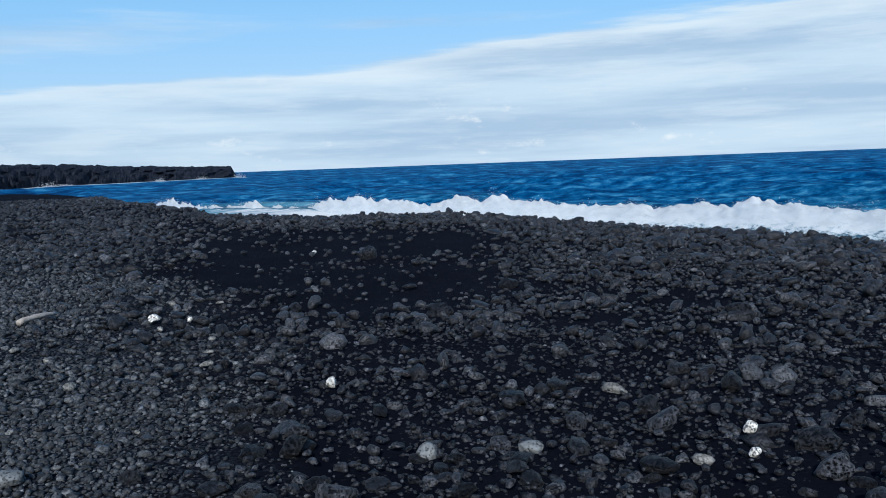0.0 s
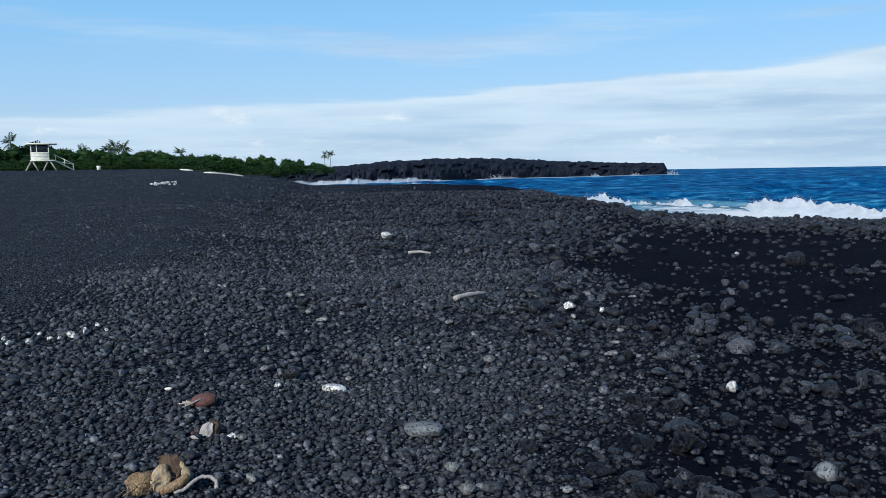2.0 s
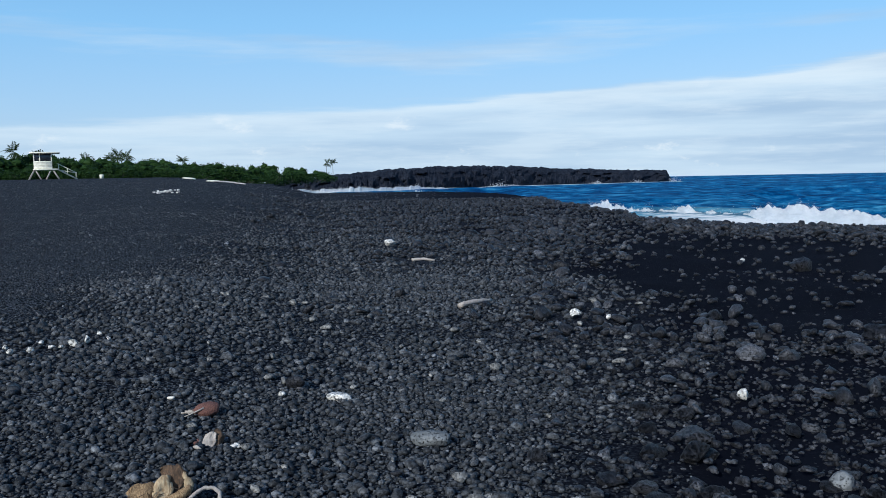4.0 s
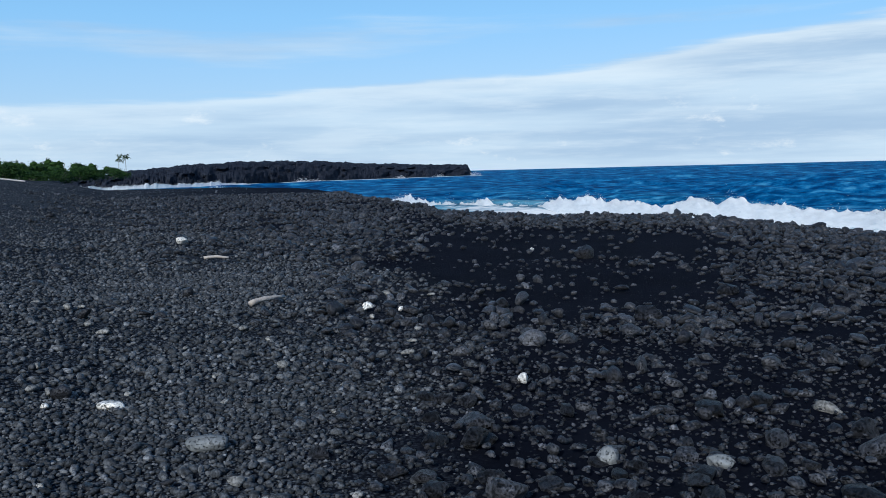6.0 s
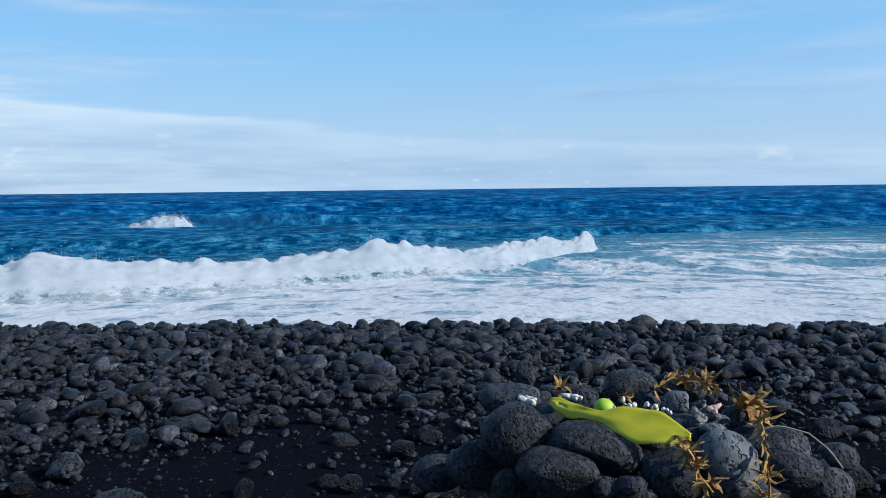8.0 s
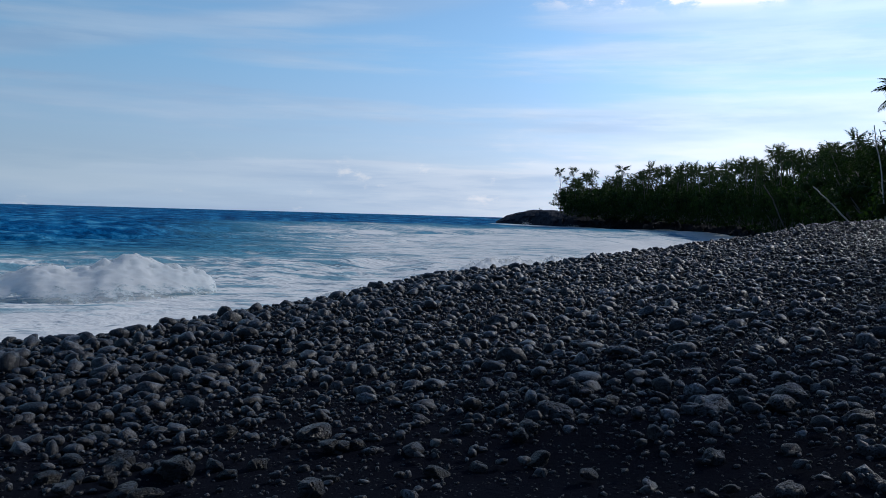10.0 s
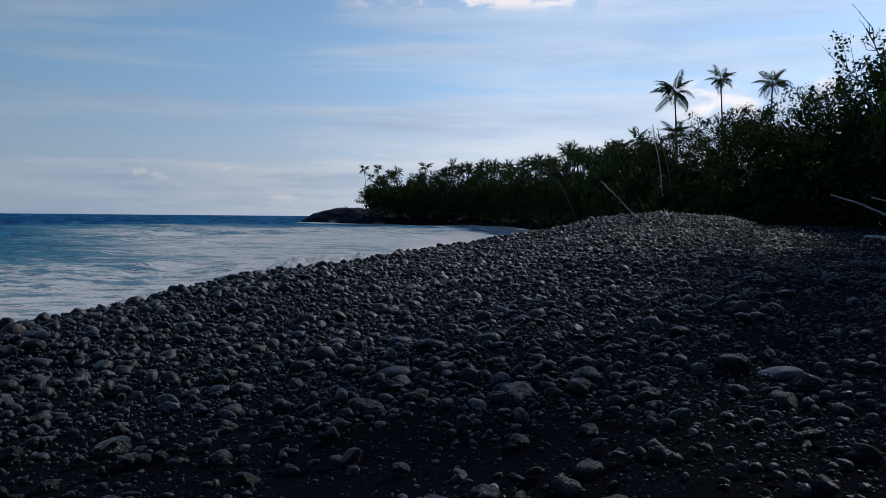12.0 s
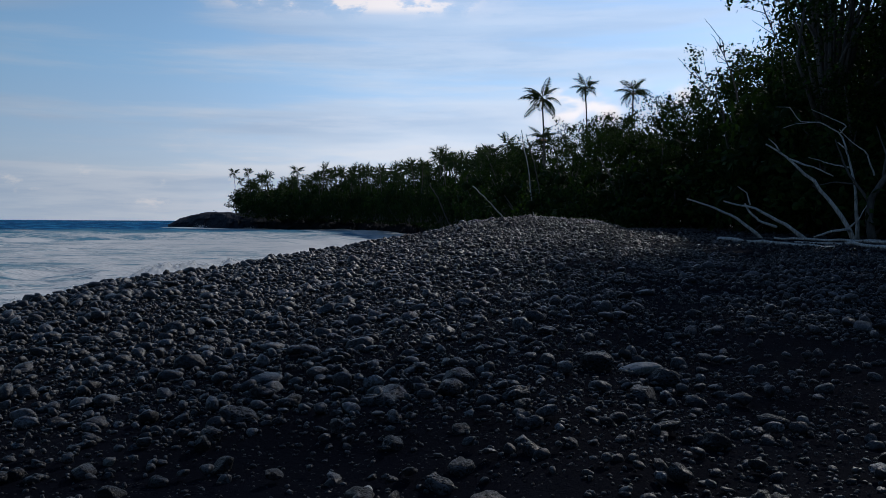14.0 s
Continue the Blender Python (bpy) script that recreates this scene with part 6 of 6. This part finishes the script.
# ======== the stone altar with offerings ========
PILE = [
    ("pitted", 2.406, 0.600, 0.920, 0.185, 0.160),
    ("pitted", 2.362, 0.414, 0.910, 0.219, 0.116),
    ("pitted", 2.281, 0.485, 0.876, 0.191, 0.105),
    ("smooth_dark", 2.314, 0.243, 0.872, 0.133, 0.131),
    ("grey", 2.337, 0.135, 0.891, 0.151, 0.162),
    ("pitted", 2.458, 0.009, 0.909, 0.151, 0.096),
    ("pitted", 2.383, -0.016, 0.883, 0.133, 0.088),
    ("pitted", 2.381, -0.091, 0.846, 0.105, 0.088),
    ("smooth_dark", 2.242, 0.386, 0.861, 0.058, 0.058),
    ("smooth_dark", 2.240, 0.335, 0.878, 0.068, 0.039),
    ("pitted", 2.239, 0.325, 0.844, 0.093, 0.058),
    ("pitted", 2.891, 0.343, 0.937, 0.160, 0.106),
    ("smooth_dark", 2.931, 0.643, 0.959, 0.059, 0.094),
    ("smooth_dark", 2.658, 0.653, 0.954, 0.164, 0.076),
    ("grey_block", 2.671, 0.219, 0.958, 0.056, 0.053),
    ("smooth_dark", 2.414, 0.273, 0.925, 0.085, 0.048),
    ("smooth_dark", 2.580, 0.143, 0.935, 0.088, 0.039),
    ("grey", 2.497, 0.143, 0.935, 0.064, 0.032),
    ("smooth_dark", 2.779, 0.472, 0.931, 0.099, 0.072),
    ("smooth_dark", 2.853, 0.192, 0.950, 0.118, 0.067),
    ("smooth_dark", 2.768, 0.294, 0.934, 0.065, 0.065),
    ("smooth_dark", 2.673, 0.065, 0.917, 0.095, 0.069),
    ("smooth_dark", 2.624, 0.535, 0.918, 0.124, 0.078),
    ("smooth_dark", 2.595, 0.382, 0.915, 0.153, 0.092),
    ("smooth_dark", 2.556, 0.203, 0.914, 0.120, 0.081),
    ("smooth_dark", 2.600, 0.052, 0.880, 0.108, 0.077),
    ("pitted", 2.482, 0.714, 0.824, 0.165, 0.135),
    ("pitted", 2.351, 0.612, 0.822, 0.085, 0.085),
    ("smooth_dark", 2.604, 0.839, 0.757, 0.144, 0.096),
    ("smooth_dark", 2.662, -0.168, 0.836, 0.096, 0.071),
    ("smooth_dark", 2.456, -0.068, 0.803, 0.089, 0.080),
]
PILE_LABEL = {"pitted": "pitted black lava stone of the altar pile", "smooth_dark": "smooth dark stone of the altar pile", "grey": "smooth light grey stone set in the altar pile", "grey_block": "angular blue-grey stone on the altar"}
PILE_MAT = {"pitted": MAT_PITTED, "smooth_dark": MAT_SMOOTH, "grey": MAT_GREY, "grey_block": MAT_GREY}


def pile_stone(kind, x, y, z, w, h, seed, turn):
    v, f = stone_shape(3, seed, 0.95, 0.2, 2, 0.2)
    v = v / (v.max(0) - v.min(0))
    if kind == "grey_block":
        v = np.sign(v) * np.abs(v) ** 0.6 * 0.8
    v = v * np.array([w * 0.9, w, h])
    # facing the walker: width runs along y
    thing("altar_stone", tri_mesh("altar_stone", v, f, PILE_MAT[kind]), pose(x, y, z, turn, 0, 0), PILE_LABEL[kind], "stone", "stones of the altar")


TILT = {1: 14, 2: 8, 4: 6, 5: -8}
for i, (kind, x, y, z, w, h) in enumerate(PILE):
    pile_stone(kind, x + (0.02 if h > 0.1 else 0), y, z, w * 1.02, h * 1.0, 850 + i, TILT.get(i, 0))
# the courses below, down to the sand
g = np.random.default_rng(33)
for layer, (zc, rad, n_) in enumerate(((0.06, 0.52, 15), (0.20, 0.47, 14), (0.34, 0.43, 13), (0.48, 0.40, 12), (0.62, 0.37, 11), (0.74, 0.33, 10))):
    for k in range(n_):
        a = k * 2 * math.pi / n_ + layer * 0.4
        rr = rad - 0.09
        pile_stone("pitted" if g.random() < 0.6 else "smooth_dark", 2.57 + rr * 0.62 * math.cos(a), 0.34 + rr * 1.15 * math.sin(a), zc, g.uniform(0.16, 0.22), g.uniform(0.13, 0.17), 900 + layer * 20 + k, 0)
for k, (dx, dy, zc, w) in enumerate(((0, 0, 0.2, 0.36), (0, 0.15, 0.5, 0.3), (0.05, -0.12, 0.5, 0.3), (0.0, 0.05, 0.74, 0.3), (0.05, 0.2, 0.78, 0.24), (0.06, -0.16, 0.78, 0.24))):
    pile_stone("smooth_dark", 2.57 + dx, 0.34 + dy, zc, w, w * 0.8, 1040 + k, 0)


def leaf_offering():
    """A large yellowed leaf: broad blade, narrow waist, curled tail with a hole."""
    pts = [(0.0, -0.005, 0.004), (0.03, 0.0, 0.026), (0.07, 0.004, 0.045), (0.12, 0.010, 0.050), (0.17, 0.020, 0.034), (0.21, 0.030, 0.015), (0.25, 0.036, 0.013), (0.285, 0.045, 0.020), (0.32, 0.060, 0.021), (0.345, 0.070, 0.005)]
    p = np.array(pts)
    s = np.linspace(0, 1, 30)
    k = np.linspace(0, 1, len(p))
    u, mid, half = (np.interp(s, k, p[:, i]) for i in range(3))
    n_ = 11
    w = np.linspace(-1, 1, n_)
    W, U = np.meshgrid(w, u)
    M, Hf = mid[:, None] + 0 * W, half[:, None] + 0 * W
    yy = M + Hf * W
    zz = 0.005 * np.sin(U * 13) + 0.16 * Hf * W ** 2 * 0.6 - 0.012 * (W < 0) * W ** 2 + 0.004 * np.sin(U * 70 + W * 3) * np.abs(W)
    top = np.stack([U, yy, zz], -1).reshape(-1, 3)
    m_ = len(u)
    i, j = np.meshgrid(np.arange(m_ - 1), np.arange(n_ - 1), indexing="ij")
    f = np.stack([i * n_ + j, i * n_ + j + 1, (i + 1) * n_ + j + 1, (i + 1) * n_ + j], -1)
    cut = ((i == 24) | (i == 25)) & ((j == 4) | (j == 5))
    f = f[~cut].reshape(-1, 4)
    me = tri_mesh("leaf", top, f, MAT_YLEAF)
    ob = thing("leaf", me, Matrix(((0.25, 0.80, -0.45, 2.33), (1.0, -0.22, 0.1, 0.205), (0.0, 0.55, 0.85, 0.968), (0, 0, 0, 1))), "large yellow-green leaf laid over the altar stones", "leaf")
    sol = ob.modifiers.new("thickness", "SOLIDIFY")
    sol.thickness = 0.0025
    rib = np.stack([u, mid, 0.005 * np.sin(u * 13) + 0.0008], -1)
    part("midrib", tri_mesh("midrib", *tube(rib, np.linspace(0.0016, 0.0008, 30), 5), MAT_YLEAF), ob)


leaf_offering()
v, f = ICO[4]
fruit = thing("green_fruit", tri_mesh("green_fruit", v * np.array([1, 1, 0.94]), f, MAT_BALL), pose(2.56, 0.402, 0.962) @ Matrix.Diagonal((0.026, 0.026, 0.026, 1)), "round lime-green fruit on the altar", "fruit")
part("stalk", tri_mesh("stalk", *tube([(0.55, -0.35, 0.66), (0.68, -0.42, 0.8)], [0.16, 0.1], 6), MAT_HUSK), fruit)


def coral_piece(x, y, z, w, label, seed, mat=MAT_CORAL, name="coral_piece"):
    """A knobbly branching bit of coral."""
    g = np.random.default_rng(seed)
    shapes = []
    for k in range(4):
        d = g.normal(0, 1, 3) * np.array([1, 1, 0.5])
        d /= np.linalg.norm(d)
        shapes.append(tube([-d * 0.1 * w, d * 0.25 * w, d * 0.5 * w + np.array([0, 0, 0.06 * w])], [0.16 * w, 0.15 * w, 0.10 * w], 8, 0.14, seed + k))
    thing(name, tri_mesh(name, *join(shapes), mat), pose(x, y, z), label, "coral", "offerings on the altar")


coral_piece(2.60, 0.60, 0.962, 0.05, "white coral piece on a dark stone", 1101, MAT_SHELL)
coral_piece(2.61, 0.592, 0.966, 0.035, "white coral piece on a dark stone", 1102, MAT_SHELL)
coral_piece(2.575, 0.488, 0.985, 0.045, "bleached white shell fragment beside the leaf", 1103, MAT_SHELL)
coral_piece(2.58, 0.470, 0.978, 0.04, "bleached white shell fragment beside the leaf", 1104, MAT_SHELL)
coral_piece(2.588, 0.173, 0.966, 0.05, "small grey-white coral lump", 1105, MAT_PALE)
coral_piece(2.524, 0.168, 0.955, 0.07, "flat pale grey coral piece", 1106, MAT_PALE)
coral_piece(2.56, 0.15, 0.958, 0.06, "flat pale grey coral piece", 1107, MAT_PALE)
coral_piece(2.587, 0.135, 0.966, 0.045, "round pinkish coral bead stone", 1108, MAT_PINK)
g = np.random.default_rng(3)
beads = []
for k, t in enumerate(np.linspace(0, 1, 15)):
    v, f = stone_shape(2, 1150 + k, 0.9, 0.4, 5)
    beads.append((v * g.uniform(0.011, 0.022) + np.array([2.53 - 0.05 * t + g.normal(0, 0.014), 0.372 - 0.13 * t + g.normal(0, 0.006), 0.984 + g.normal(0, 0.005)]), f))
garland = holder("shell_garland", (2.5, 0.31, 0.965), "string of small white shells along the leaf", "garland")
for i, (v, f) in enumerate(beads):
    part("shell", tri_mesh("shell", v - np.array([2.5, 0.31, 0.965]), f, MAT_SHELL), garland)


def dried_flower(x, y, z, size, seed, n_=17):
    """A withered star-shaped flower: curled pointed petals."""
    g = np.random.default_rng(seed)
    ob = holder("dried_flower", (x, y, z), "withered orange-brown flower on the altar stones", "flower", "dried flowers on the altar", g.uniform(0, 360))
    for k in range(n_):
        a, up_ = g.uniform(0, 6.28), g.uniform(-0.7, 0.9)
        L = size * g.uniform(0.4, 0.95)
        t = np.linspace(0, 1, 5)
        d = np.array([math.cos(a) * math.cos(up_), math.sin(a) * math.cos(up_), math.sin(up_)])
        side = np.array([-math.sin(a), math.cos(a), 0])
        mid = d[None] * (L * t)[:, None] + np.array([0, 0, 1])[None] * (0.38 * L * np.sin(t * 3.0) * g.uniform(-0.9, 0.8))[:, None] + g.normal(0, 0.03 * L, (5, 3)) * t[:, None]
        w = 0.15 * L * np.sin(np.pi * np.clip(t * 0.85 + 0.12, 0, 0.99))
        ridge = mid + np.array([0, 0, 0.05 * L])
        v = np.concatenate([mid - side * w[:, None], ridge, mid + side * w[:, None]])
        f = [(i, i + 1, 5 + i + 1, 5 + i) for i in range(4)] + [(5 + i, 5 + i + 1, 10 + i + 1, 10 + i) for i in range(4)]
        part("petal", tri_mesh("petal", v, np.array(f), MAT_PETAL), ob)


for i, (x, y, z, s) in enumerate(((2.77, 0.528, 0.962, 0.05), (2.775, 0.471, 0.955, 0.045), (2.71, 0.356, 0.955, 0.045), (2.80, 0.195, 0.985, 0.07), (2.79, 0.14, 0.985, 0.065), (2.65, 0.054, 0.955, 0.085), (2.58, 0.025, 0.945, 0.075), (2.28, 0.215, 0.945, 0.05), (2.26, 0.197, 0.92, 0.055), (2.24, 0.172, 0.895, 0.05), (2.27, 0.055, 0.90, 0.05), (2.24, 0.062, 0.865, 0.055), (2.66, 0.03, 0.965, 0.08))):
    dried_flower(x, y, z, s, 1200 + i)


def dried_lei(points, n_, size, label, seed):
    """A withered flower garland draped along a line: a thin string with curled pointed petals."""
    g = np.random.default_rng(seed)
    line = bend(points, seed, n_, 0.02)
    mid_ = line.mean(0)
    ob = holder("dried_garland", tuple(float(c) for c in mid_), label, "garland", "dried garlands on the altar")
    part("string", tri_mesh("string", *tube(line - mid_, np.full(n_, 0.0022), 5, 0.1, seed), MAT_PETAL), ob)
    way = np.gradient(line, axis=0)
    for k in range(n_):
        for _ in range(3):
            d = way[k] / (np.linalg.norm(way[k]) + 1e-9) * g.uniform(0.2, 1.2) + g.normal(0, 0.55, 3) + np.array([-0.35, 0, 0.15])
            d /= np.linalg.norm(d)
            side = np.cross(d, g.normal(size=3))
            side /= np.linalg.norm(side)
            L, t = size * g.uniform(0.6, 1.2), np.linspace(0, 1, 5)
            m_ = line[k] - mid_ + d * (L * t)[:, None] + side * (0.25 * L * np.sin(t * 2.6) * g.uniform(-1, 1))[:, None] + np.array([0, 0, -0.3]) * (L * t * t)[:, None]
            w = 0.17 * L * np.sin(np.pi * np.clip(t * 0.82 + 0.14, 0, 0.98))
            up_ = np.cross(side, d) * 0.05 * L
            v = np.concatenate([m_ - side * w[:, None], m_ + up_, m_ + side * w[:, None]])
            f = [(i, i + 1, 5 + i + 1, 5 + i) for i in range(4)] + [(5 + i, 5 + i + 1, 10 + i + 1, 10 + i) for i in range(4)]
            part("petal", tri_mesh("petal", v, np.array(f), MAT_PETAL), ob)


dried_lei([(2.32, 0.235, 0.966), (2.262, 0.208, 0.935), (2.243, 0.192, 0.90), (2.24, 0.183, 0.865)], 9, 0.034, "withered brown flower garland hanging beside the grey stone", 1401)
dried_lei([(2.50, 0.035, 0.985), (2.36, 0.052, 0.965), (2.27, 0.050, 0.915), (2.243, 0.055, 0.87), (2.235, 0.068, 0.82)], 12, 0.036, "withered orange flower garland draped over the altar stones", 1402)
dried_lei([(2.74, 0.275, 0.972), (2.80, 0.225, 0.995), (2.81, 0.175, 0.998), (2.77, 0.12, 0.982)], 9, 0.042, "dried flower garland arched over the back stones", 1403)
cord = bend([(2.40, 0.083, 0.935), (2.40, 0.05, 0.968), (2.40, 0.01, 0.978), (2.39, -0.05, 0.966), (2.375, -0.09, 0.935), (2.36, -0.115, 0.90)], 9, 16, 0.0)
thing("cord", tri_mesh("cord", *tube(cord, np.full(16, 0.002), 6, 0.05, 9), MAT_CORD), Matrix(), "thin pale cord trailing over the altar stones", "cord")
